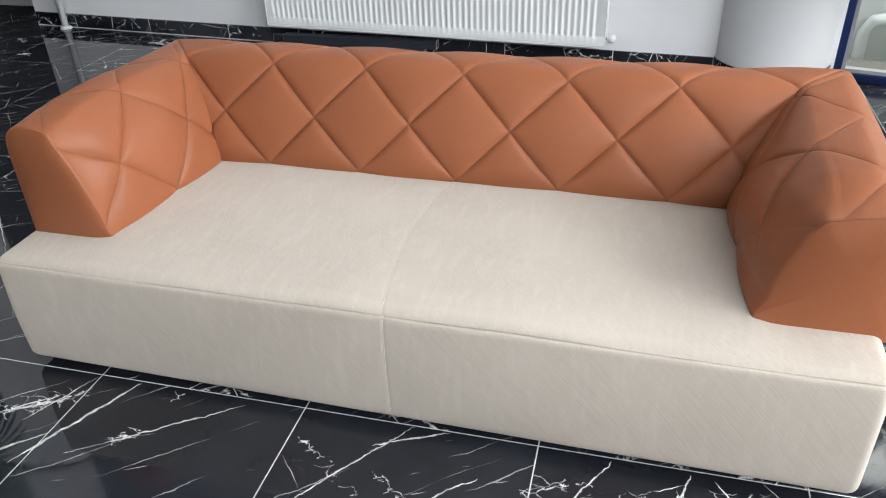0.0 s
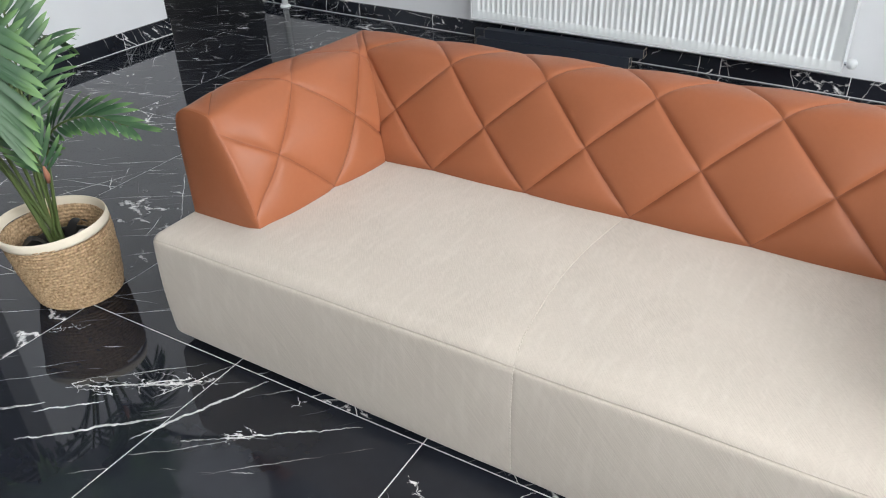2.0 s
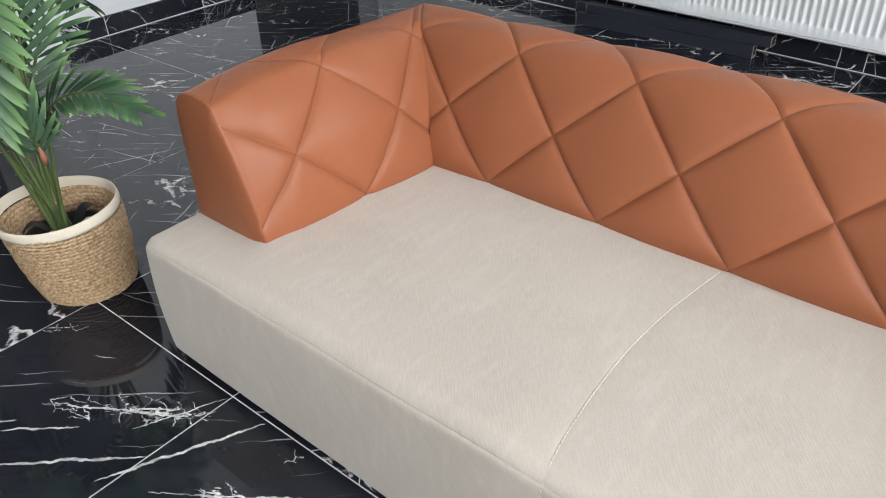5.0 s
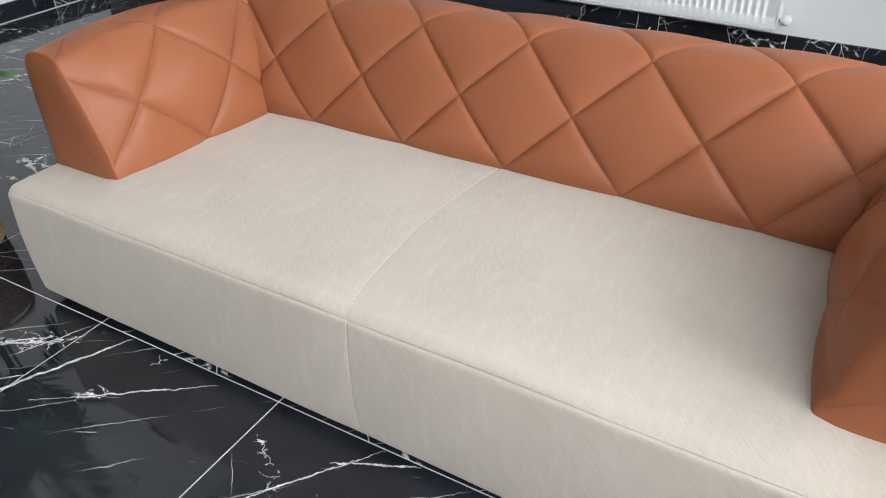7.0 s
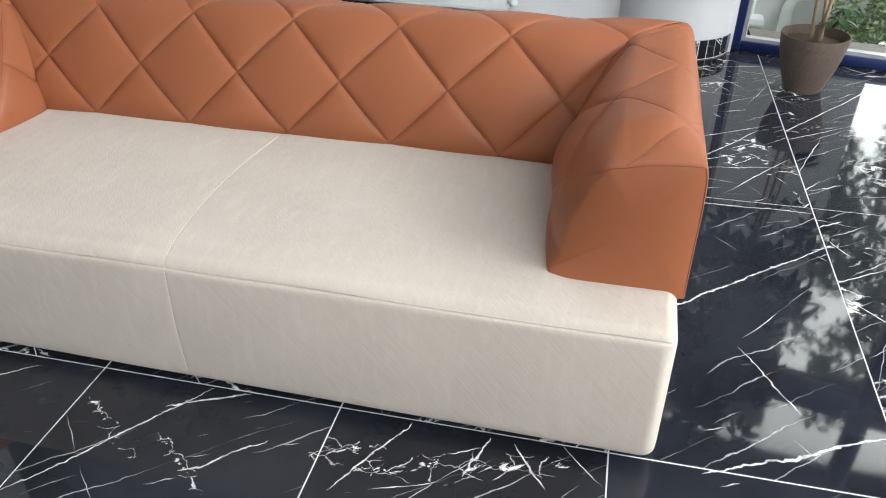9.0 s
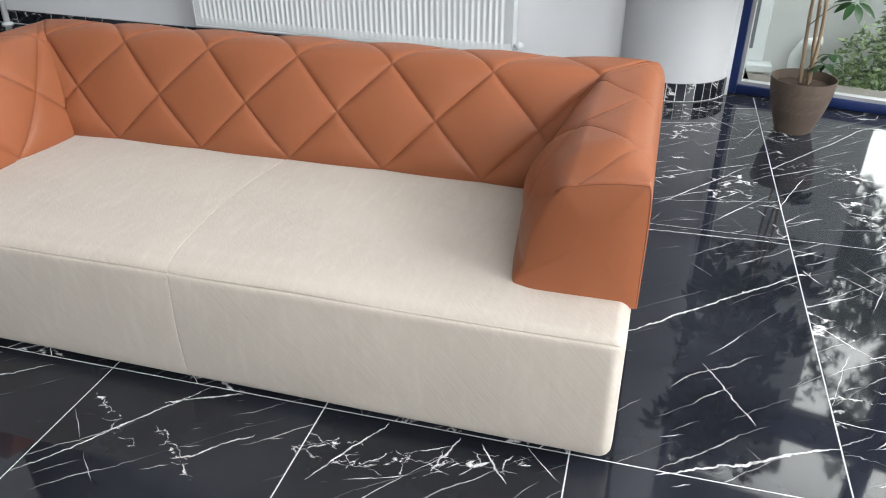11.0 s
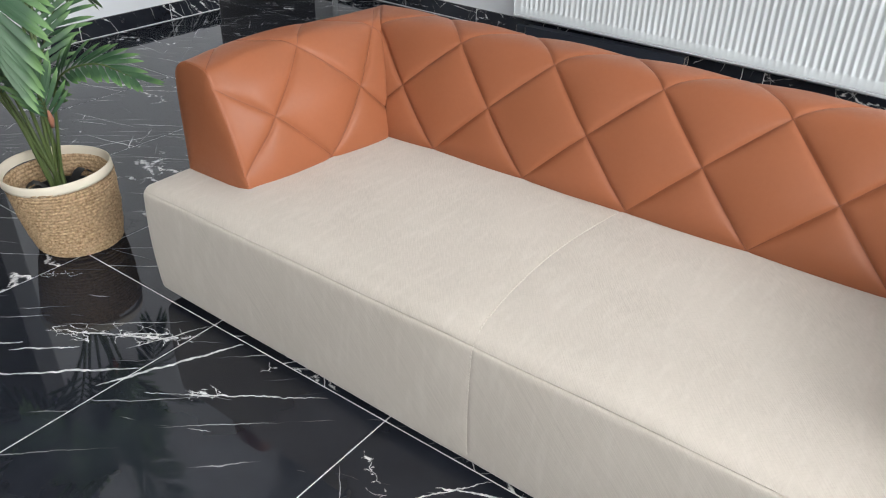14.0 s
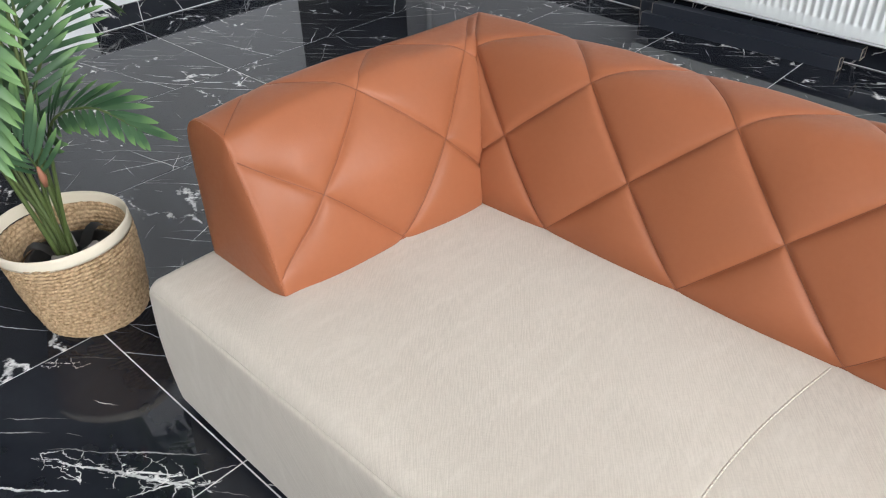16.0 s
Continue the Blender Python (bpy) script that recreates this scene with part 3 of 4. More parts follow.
def back_point(i, x, nrm, pad=None):
    """A point of the backrest's surface on section i at x, raised by the padding."""
    c = CURVE[i]
    x0, x1 = -HALF_L + c[1], HALF_R - c[1]
    x = min(max(x, x0), x1)
    edge = min(x - x0, x1 - x)
    h = quilt(x - 0.008, row_v(i)) * corner_fade(i, edge) if pad is None else pad
    w, z = c[0] + h * nrm[i][0], c[2] + (c[3] - c[2]) * ease(1 - edge / 0.25) + h * nrm[i][1]
    if x > 0:
        z += RIGHT_RISE * ease(1 - edge / 0.25) * ease((c[2] - 0.5) / 0.1)
    xx, yy = round_corner(x, BACK_Y - w)
    return (xx, yy, z)


def build_back():
    bm, nrm = bmesh.new(), section_normals(0)
    n = math.ceil(1.08 / PITCH * CELLS)
    add_quilted(bm, lambda i, c: back_point(i, 0.008 + c * PITCH / CELLS, nrm), -n, n)
    return part("backrest", bm, LEATHER, SOFA, "diamond quilted cognac leather backrest")


def arm_section(i, y, side):
    """Inset and height of the arm's section at y; the inner slope is full between its front edge and the back."""
    t = ease((0.66 - y) / 0.52)
    f, c = FRONT_CURVE[i], CURVE[i]
    bump = math.sin(math.pi * max(0.0, min(1.0, (f[2] - 0.36) / 0.30))) if row_v(i) < 0.33 else 0.0
    ahead = ease((y - FRONT_Y) / 0.11)
    bump *= ease((0.68 - y) / 0.30) * (ahead if side < 0 else 0.72 + 0.28 * ahead)
    w, z = c[1] * (1 - t) + f[0] * t, c[3] * (1 - t) + f[2] * t
    if side < 0:
        crest = ease((f[2] - 0.36) / 0.16) * ease((0.62 - row_v(i)) / 0.22) * ease((0.74 - y) / 0.30) * ease((y - FRONT_Y) / 0.16)
        return w + 0.024 * bump, z + 0.017 * crest
    high = ease((z - 0.5) / 0.1)
    z += high * (0.008 * t + RIGHT_RISE * (1 - t))
    z -= 0.014 * high * ease((w - 0.04) / 0.13) * ease((0.74 - y) / 0.2)
    # flat top with a sharp edge over the front panel, a little lower towards the seat
    over, soft = z - 0.632 + 0.11 * w, 0.003 + 0.022 * ease((w - 0.07) / 0.07)
    z -= 0.5 * (over + math.sqrt(over * over + soft * soft)) * ease(1 - (y - FRONT_Y) / 0.15) * ease((z - 0.5) / 0.06)
    foot = 0.012 * ease((0.42 - z) / 0.06) * ease((w - 0.12) / 0.05) * t
    return w + 0.008 * f[0] * t + 0.050 * bump + 0.019 * ease((0.8 - y) / 0.66) * ease(w / 0.05) + foot, z


def build_arm(side):
    half = HALF_R if side > 0 else HALF_L
    bm, nrm = bmesh.new(), section_normals(1)

    def slope(i):
        """1 on the arm's inner slope, 0 at its foot and from its top edge on."""
        return ease((row_v(i) + 0.04) / 0.10) * ease((0.30 - row_v(i)) / 0.12)

    def place(i, column):
        calm = 1.0 if side < 0 else 1 - slope(i) * (0.35 + 0.65 * ease((0.32 - 0.406 - column * PITCH / CELLS) / 0.12))
        y1 = BACK_Y - CURVE[i][0]
        y = min(max(0.406 + column * PITCH / CELLS, FRONT_Y), y1)
        h = quilt(y - 0.406, row_v(i), 0.75, 0.62) * corner_fade(i, y1 - y) * (0.35 + 0.65 * ease((y - FRONT_Y) / 0.09)) * calm
        deep, far = (0.003, 0.006) if side < 0 else (0.003 + 0.022 * slope(i), 0.006 + 0.075 * slope(i))
        lip = deep * (1 - math.sqrt(max(0.0, 1 - max(0.0, 1 - (y - FRONT_Y) / far) ** 2)))
        w, z = arm_section(i, y, side)
        w, z = w + (h - lip) * nrm[i][0], z + (h - lip) * nrm[i][1]
        xx, yy = round_corner(side * (half - w), y)
        return (xx, yy, z)

    lo, hi = math.floor((FRONT_Y - 0.406) / PITCH * CELLS), math.ceil((BACK_Y - 0.406) / PITCH * CELLS)
    ring = [Vector(place(i, lo)) for i in range(ROWS_V)]
    add_quilted(bm, place, lo, hi)
    arm = part("armrest", bm, LEATHER, SOFA, "quilted cognac leather armrest")
    # flat front panel, slightly padded
    centre = Vector((side * (half - 0.105), FRONT_Y, 0.5))
    bm = bmesh.new()
    loops = []
    full = 1.0 if side < 0 else 1.3
    for f, out in ((1.0, 0.0), (0.985, 0.0016), (0.95, 0.0032), (0.85, 0.0060), (0.7, 0.0085), (0.5, 0.0105), (0.25, 0.0118), (0.0, 0.012)):
        out *= full * (1.0 if side < 0 else 1 - 0.55 * f ** 4)
        loops.append([centre + (p - centre) * f + Vector((0, -out, 0)) for p in ring])
    add_grid(bm, loops, True)
    bmesh.ops.remove_doubles(bm, verts=bm.verts, dist=0.0001)
    bmesh.ops.recalc_face_normals(bm, faces=bm.faces)
    part("front_panel", bm, LEATHER, arm, "plain leather front panel")
    bm = bmesh.new()
    add_tube(bm, [p + Vector((0, -0.0004, 0)) for i, p in enumerate(ring) if side < 0 or row_v(i) > 0.262], 0.0012 if side < 0 else 0.0010, 6)
    part("piping", bm, LEATHER if side < 0 else SEAM_SHADE_THREAD, arm)
    return arm


def spaced(lo, hi, step, extra=()):
    """Numbers from lo to hi, closer together round the numbers in extra."""
    n = max(1, round((hi - lo) / step))
    s = {round(lo + (hi - lo) * i / n, 5) for i in range(n + 1)}
    for e in extra:
        s |= {round(e + d, 5) for d in (-0.016, -0.011, -0.007, -0.0045, -0.0025, -0.001, 0.0, 0.001, 0.0025, 0.0045, 0.007, 0.011, 0.016) if lo < e + d < hi}
    out = sorted(s)
    keep = [out[0]]
    for v in out[1:]:
        if v - keep[-1] > 0.0008:
            keep.append(v)
    return keep


BX0, BX1, BY0, BY1, BZ0, BZ1, BR = -1.068, 1.05, -0.018, 0.95, 0.045, 0.352, 0.03
SEAM_Z = 0.338


def seat_shape(p):
    """Rounds the edges of the seat base and gives it its crown, seams and soft hollows."""
    c = Vector((min(max(p.x, BX0 + BR), BX1 - BR), min(max(p.y, BY0 + BR), BY1 - BR), min(max(p.z, BZ0 + 0.008), BZ1 - BR)))
    d = p - c
    if d.length > 1e-6:
        r = 0.008 if p.z < 0.1 and abs(d.x) < 1e-6 and abs(d.y) < 1e-6 else BR
        d = d.normalized() * min(r, d.length if r < BR else r)
    q = c + d
    top = ease((p.z - 0.330) / 0.02)
    mx = min(q.x - BX0, BX1 - q.x)
    crown = 0.0125 * (0.5 * ease((mx - 0.19) / 0.09) + 0.5 * ease(mx / 0.6)) * ease((q.y - BY0) / 0.08) + 0.003 * ease((q.y - 0.25) / 0.35)
    seam_x = -0.002 - 0.036 * math.sin(math.pi * min(1.0, max(0.0, (q.y - BY0) / 0.66))) * top
    groove = math.exp(-(((q.x - seam_x) / 0.0045) ** 2))
    wide = math.exp(-(((q.x - seam_x) / 0.05) ** 2))
    front = ease((BY0 + 0.012 - q.y) / 0.01)
    soft = 0.004 * noise.noise(Vector((q.x * 3.1, q.y * 3.7, q.z * 4)))
    q.z += top * (crown - 0.0011 * groove - 0.0022 * wide + soft)
    line = math.exp(-(((p.z - SEAM_Z) / 0.0022) ** 2))
    bulge = 0.007 * math.sin(math.pi * min(1, max(0, (q.z - BZ0) / (SEAM_Z - BZ0))))
    q.y += front * (0.0012 * groove + 0.0016 * wide + 0.0042 * line - bulge + soft * 0.6)
    return q


def build_seat():
    xs = spaced(BX0, BX1, 0.009, (-0.002, -0.014, -0.026, -0.038))
    xs = sorted(set(xs) | {BX0 + d for d in (0.004, 0.009, 0.015, 0.022, 0.03)} | {BX1 - d for d in (0.004, 0.009, 0.015, 0.022, 0.03)})
    ys = sorted(set(spaced(BY0, BY1, 0.009)) | {BY0 + d for d in (0.004, 0.009, 0.015, 0.022, 0.03)})
    zs = sorted(set(spaced(BZ0, BZ1, 0.02, (SEAM_Z,))) | {BZ1 - d for d in (0.004, 0.009, 0.015, 0.03)})
    bm = bmesh.new()
    grids = [
        [[(x, BY0, z) for x in xs] for z in zs], [[(x, BY1, z) for x in xs] for z in zs],
        [[(BX0, y, z) for y in ys] for z in zs], [[(BX1, y, z) for y in ys] for z in zs],
        [[(x, y, BZ1) for x in xs] for y in ys], [[(x, y, BZ0) for x in xs] for y in ys]]
    for g in grids:
        add_grid(bm, [[seat_shape(Vector(p)) for p in row] for row in g])
    bmesh.ops.remove_doubles(bm, verts=bm.verts, dist=0.00015)
    bmesh.ops.recalc_face_normals(bm, faces=bm.faces)
    return part("seat_base", bm, FABRIC, SOFA, "seat base in beige-grey woven fabric")


def build_seams():
    """Stitched seams along the quilting lines, crease shade in their dark brown; one mesh a seam."""
    back, arms = [o for o in SOFA.children if o.name == "backrest"][0], [o for o in SOFA.children if o.name.startswith("armrest")]
    nb, na = section_normals(0), section_normals(1)

    def seam(points, owner):
        if len(points) > 6:
            bm = bmesh.new()
            add_tube(bm, points, 0.0008, 5)
            part("seam", bm, SEAM_SHADE_THREAD, owner)

    rise = 0.0006
    for slope in (-1, 1):
        for k in range(-9, 10):
            # across the back
            run = []
            for i in range(ROWS_V):
                c, v = CURVE[i], row_v(i)
                x = 0.008 + PITCH * (k - slope * v / (2 * ROW_V))
                if -0.03 < v < 0.425 and -HALF_L + c[1] + 0.004 < x < HALF_R - c[1] - 0.004:
                    run.append(back_point(i, x, nb, rise))
            seam(run, back)
            # along the arms
            for arm, side in zip(arms, (-1, 1)):
                half, run = (HALF_R if side > 0 else HALF_L), []
                for i in range(ROWS_V):
                    c, v = CURVE[i], row_v(i)
                    y = 0.406 + PITCH * (k - slope * v / (2 * ROW_V))
                    if -0.03 < v < 0.425 and FRONT_Y + (0.004 if side < 0 or v > 0.27 else 0.26) < y < BACK_Y - c[0] - 0.004:
                        w, z = arm_section(i, y, side)
                        xx, yy = round_corner(side * (half - w - rise * na[i][0]), y)
                        run.append((xx, yy, z + rise * na[i][1]))
                seam(run, arm)


def build_sofa():
    build_back()
    build_arm(-1)
    build_arm(1)
    build_seams()
    seat = build_seat()
    # stitched seams of the seat
    bm = bmesh.new()
    add_tube(bm, [seat_shape(Vector((BX0 + 0.03 + (BX1 - BX0 - 0.06) * i / 160, BY0, SEAM_Z))) + Vector((0, 0.0008, 0.0005)) for i in range(161)], 0.0011, 6)
    part("front_stitching", bm, THREAD, seat, "stitched seam along the front edge")
    bm = bmesh.new()
    pts = []
    for i in range(241):
        y = BY0 + 0.03 + 0.60 * i / 240
        x = -0.002 - 0.036 * math.sin(math.pi * min(1.0, max(0.0, (y - BY0) / 0.66)))
        pts.append(seat_shape(Vector((x, y, BZ1))) + Vector((0, 0, 0.0002)))
    pts = [seat_shape(Vector((-0.002, BY0, BZ0 + 0.01 + (SEAM_Z + 0.012 - BZ0 - 0.01) * i / 120))) + Vector((0, 0.0004, 0)) for i in range(121)] + pts[1:]
    for i in range(0, len(pts) - 4, 4):
        add_tube(bm, [pts[i], pts[i + 1] + Vector((0, 0, 0.0003)), pts[i + 2] + Vector((0, 0, 0.0003)), pts[i + 3]], 0.0014, 6)
    part("middle_stitching", bm, THREAD, seat, "stitched seam across the seat")
    for x in (-0.95, 0.0, 0.93):
        for y in (0.12, 0.82):
            bm = bmesh.new()
            add_lathe(bm, [(0.0, 0.0), (0.026, 0.0), (0.03, 0.004), (0.03, 0.058), (0.0, 0.058)], 20, (x, y))
            part("foot", bm, BLACK, SOFA, "short black plastic foot")


build_sofa()


# ------------------------------------------------------------------ column and window
def build_column():
    col = tagged(new("column"), "round white column, shade put into its paint, with a black tiled foot", "column", kind="structure")
    bm = bmesh.new()
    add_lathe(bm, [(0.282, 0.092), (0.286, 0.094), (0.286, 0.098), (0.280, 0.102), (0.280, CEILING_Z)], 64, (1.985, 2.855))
    # the walls' white paint, darkened to hold the column's shade
    part("shaft", bm, make_plaster("shaded_column_paint", (0.50, 0.505, 0.515)), col)
    bm = bmesh.new()
    add_lathe(bm, [(0.2865, 0.001), (0.2865, 0.091), (0.0, 0.091)], 64, (1.985, 2.855))
    part("grout_ring", bm, GROUT, col)
    n = 38
    for k in range(n):
        a0, a1 = 2 * math.pi * k / n + 0.0075, 2 * math.pi * (k + 1) / n - 0.0075
        mid = (a0 + a1) / 2
        if math.sin(mid) > 0.5:
            continue
        bm = bmesh.new()
        rows = []
        for z in (0.005, 0.0915):
            rows.append([bm.verts.new((r * math.cos(a), r * math.sin(a), z)) for r, a in ((0.277, a0), (0.277, a1), (0.288, a1), (0.288, a0))])
        for i in range(4):
            j = (i + 1) % 4
            bm.faces.new((rows[0][i], rows[0][j], rows[1][j], rows[1][i]))
        bm.faces.new(rows[1]), bm.faces.new(rows[0][::-1])
        bmesh.ops.recalc_face_normals(bm, faces=bm.faces)
        t = part("foot_tile", bm, MARBLE, col, smooth=False)
        t.location = (1.985, 2.855, 0)


WIN_LEN, PANE = 4.65, 1.16


def build_window():
    win = tagged(new("window_1"), "tall shop window in a dark blue painted frame", "window", kind="structure")
    win.matrix_world = WIN
    part("threshold", box((0.03, -0.03, 0.001), (WIN_LEN, 0.09, 0.006), 0.001, 1), MARBLE, win, "black marble threshold", False)
    n = round(WIN_LEN / PANE)
    xs = [0.0] + [PANE * i for i in range(1, n)] + [WIN_LEN]
    for i, x in enumerate(xs):
        w = 0.085 if 0 < i < len(xs) - 1 else (0.095 if i == 0 else 0.07)
        lo = -0.045 if i == 0 else (x - w / 2 if i < len(xs) - 1 else x - w)
        part("mullion", box((lo, -0.02, 0.0065), (lo + w, 0.07, CEILING_Z), 0.004, 2), BLUE, win)
    for i in range(n):
        a = (0.05 if i == 0 else xs[i] + 0.0425) + 0.0005
        b = (WIN_LEN - 0.07 if i == n - 1 else xs[i + 1] - 0.0425) - 0.0005
        for z0, z1 in ((0.0065, 0.052), (1.88, 2.09), (3.25, 3.34), (CEILING_Z - 0.08, CEILING_Z - 0.001)):
            part("transom", box((a, -0.018, z0), (b, 0.068, z1), 0.004, 2), BLUE, win)
        for z0, z1 in ((0.052, 1.88), (2.09, 3.25), (3.34, CEILING_Z - 0.08)):
            bm = bmesh.new()
            g = 0.017
            add_box(bm, (a, 0.0, z0), (a + g, 0.045, z1)), add_box(bm, (b - g, 0.0, z0), (b, 0.045, z1))
            add_box(bm, (a + g, 0.0, z0), (b - g, 0.045, z0 + g)), add_box(bm, (a + g, 0.0, z1 - g), (b - g, 0.045, z1))
            part("gasket", bm, RIM, win, "pale grey glazing strip", False)
            pane = part("pane", box((a + g, 0.018, z0 + g), (b - g, 0.024, z1 - g)), GLASS, win, "clear glass pane", False)
            pane.visible_shadow = False


YARD = -1.5


def build_outside():
    structure("ground", box((-40, 3.3, YARD - 0.3), (60, 80, YARD)), CONCRETE, "pale concrete yard outside the window", "ground")
    structure("ledge", box((0, 0.09, YARD), (WIN_LEN + 3, 0.42, 0.0), 0.01, 2, WIN), LEDGE, "concrete ledge outside the window, colour dimmed against the sky light", "ledge")
    house = thing("house", pose(3.68, 5.2, YARD), "grey rendered house with a white ground floor", "house")
    part("wall", box((-7.0, 0, 0), (0, 5.0, 2.5)), WHITE_RENDER, house, "white rendered ground floor wall", False)
    part("upper_wall", box((-7.0, 0.02, 2.5), (0, 5.0, 6.0)), FACADE, house, "grey rendered upper wall", False)
    part("roof", box((-7.3, -0.1, 6.0), (0.02, 5.3, 6.2), 0.02), CONCRETE, house, smooth=False)
    for x in (-2.15, -4.4):
        for z in (1.04, 3.7):
            w = part("window_frame", box((x, -0.03, z), (x + 1.2, -0.003, z + 1.4), 0.005, 1), ENAMEL, house, smooth=False)
            part("window_pane", box((x + 0.09, -0.036, z + 0.1), (x + 1.11, -0.032, z + 1.3)), SKY_PANE, w, smooth=False)
            part("window_sill", box((x - 0.06, -0.14, z - 0.06), (x + 1.27, -0.002, z - 0.004), 0.006, 1), ENAMEL, house, smooth=False)
    bm = bmesh.new()
    add_tube(bm, [(-0.72, -0.07, 0.0), (-0.72, -0.07, 1.12), (-0.68, -0.12, 1.22), (-0.56, -0.12, 1.24)], 0.045, 14)
    part("drain_pipe", bm, ENAMEL, house, "white plastic drain pipe")
    neighbour = thing("apartment_house", pose(17.0, 19.0, YARD, 0, 0, -25), "light apartment house beyond the trees", "house")
    part("wall", box((-6, 0, 0), (9, 6, 8.0)), FACADE, neighbour, smooth=False)
    part("roof", box((-6.4, -0.4, 8.0), (9.4, 6.4, 8.3)), CONCRETE, neighbour, smooth=False)
    for i in range(6):
        for z in (1.0, 3.5, 6.0):
            part("window", box((-5 + i * 2.3, -0.03, z), (-3.8 + i * 2.3, -0.003, z + 1.3)), SKY_PANE, neighbour, smooth=False)


def leaf_cloud(rng, centre, size, count, leaf, bm):
    """Many small leaves in an uneven clump."""
    blobs = [(Vector((rng.gauss(0, 0.45) * size[0], rng.gauss(0, 0.45) * size[1], rng.uniform(-0.9, 0.9) * size[2])), rng.uniform(0.18, 0.42)) for _ in range(16)]
    for _ in range(count):
        c, r = rng.choice(blobs)
        d = Vector((rng.gauss(0, 1), rng.gauss(0, 1), rng.gauss(0, 1))).normalized()
        p = Vector(centre) + c + Vector((d.x * size[0], d.y * size[1], d.z * size[2])) * r * rng.uniform(0.6, 1.0)
        t = Vector((rng.gauss(0, 1), rng.gauss(0, 1), rng.gauss(0, 0.5))).normalized()
        s = t.orthogonal().normalized()
        s.rotate(Matrix.Rotation(rng.uniform(0, 6.3), 3, t))
        k = leaf * rng.uniform(0.6, 1.3)
        vs = [bm.verts.new(p + o) for o in (-t * k, s * k * 0.4, t * k, -s * k * 0.4)]
        bm.faces.new(vs)


def build_garden():
    rng = random.Random(5)
    for x, y, z, sx, sy, sz, n, leaf in ((3.50, 4.5, -0.66, 0.50, 0.40, 0.78, 13000, 0.024), (4.25, 4.6, -0.55, 0.55, 0.45, 0.80, 10000, 0.024), (4.9, 4.7, -0.8, 0.95, 0.7, 0.6, 8000, 0.034), (2.95, 4.6, -0.98, 0.42, 0.3, 0.45, 6000, 0.022), (6.6, 5.2, -0.5, 1.5, 1.0, 1.1, 7000, 0.04)):
        bm = bmesh.new()
        leaf_cloud(rng, (x, y, z), (sx, sy, sz), n, leaf, bm)
        tagged(mesh_object("bush", bm, BUSH, None, False), "loose green garden bush on the yard outside", "bush", "bushes", "stuff")
    for x, y, h, spread in ((6.5, 7.8, 8.6, 1.25), (5.1, 8.0, 7.3, 1.5), (9.4, 9.6, 6.4, 1.8), (13.5, 9.5, 7.0, 2.2)):
        tree = thing("tree", pose(x, y, YARD), "leafy green tree in the yard outside", "tree", "yard trees")
        bm = bmesh.new()
        add_tube(bm, [(0, 0, 0), (0.05, 0.02, h * 0.3), (0.0, 0.1, h * 0.55), (0.08, 0.0, h * 0.8)], [0.14, 0.11, 0.08, 0.03], 10)
        for k in range(7):
            a = k * 2.4
            z0 = h * (0.35 + 0.06 * k)
            add_tube(bm, [(0, 0, z0), (0.4 * math.cos(a), 0.4 * math.sin(a), z0 + 0.35), (spread * 0.7 * math.cos(a), spread * 0.7 * math.sin(a), z0 + 0.8)], [0.05, 0.035, 0.012], 6)
        part("trunk", bm, BARK, tree)
        bm = bmesh.new()
        leaf_cloud(rng, (0, 0, h * 0.74), (spread, spread, h * 0.22), 6500, 0.07, bm)
        part("crown", bm, BUSH, tree, smooth=False)


build_column()
build_window()
build_outside()
build_garden()


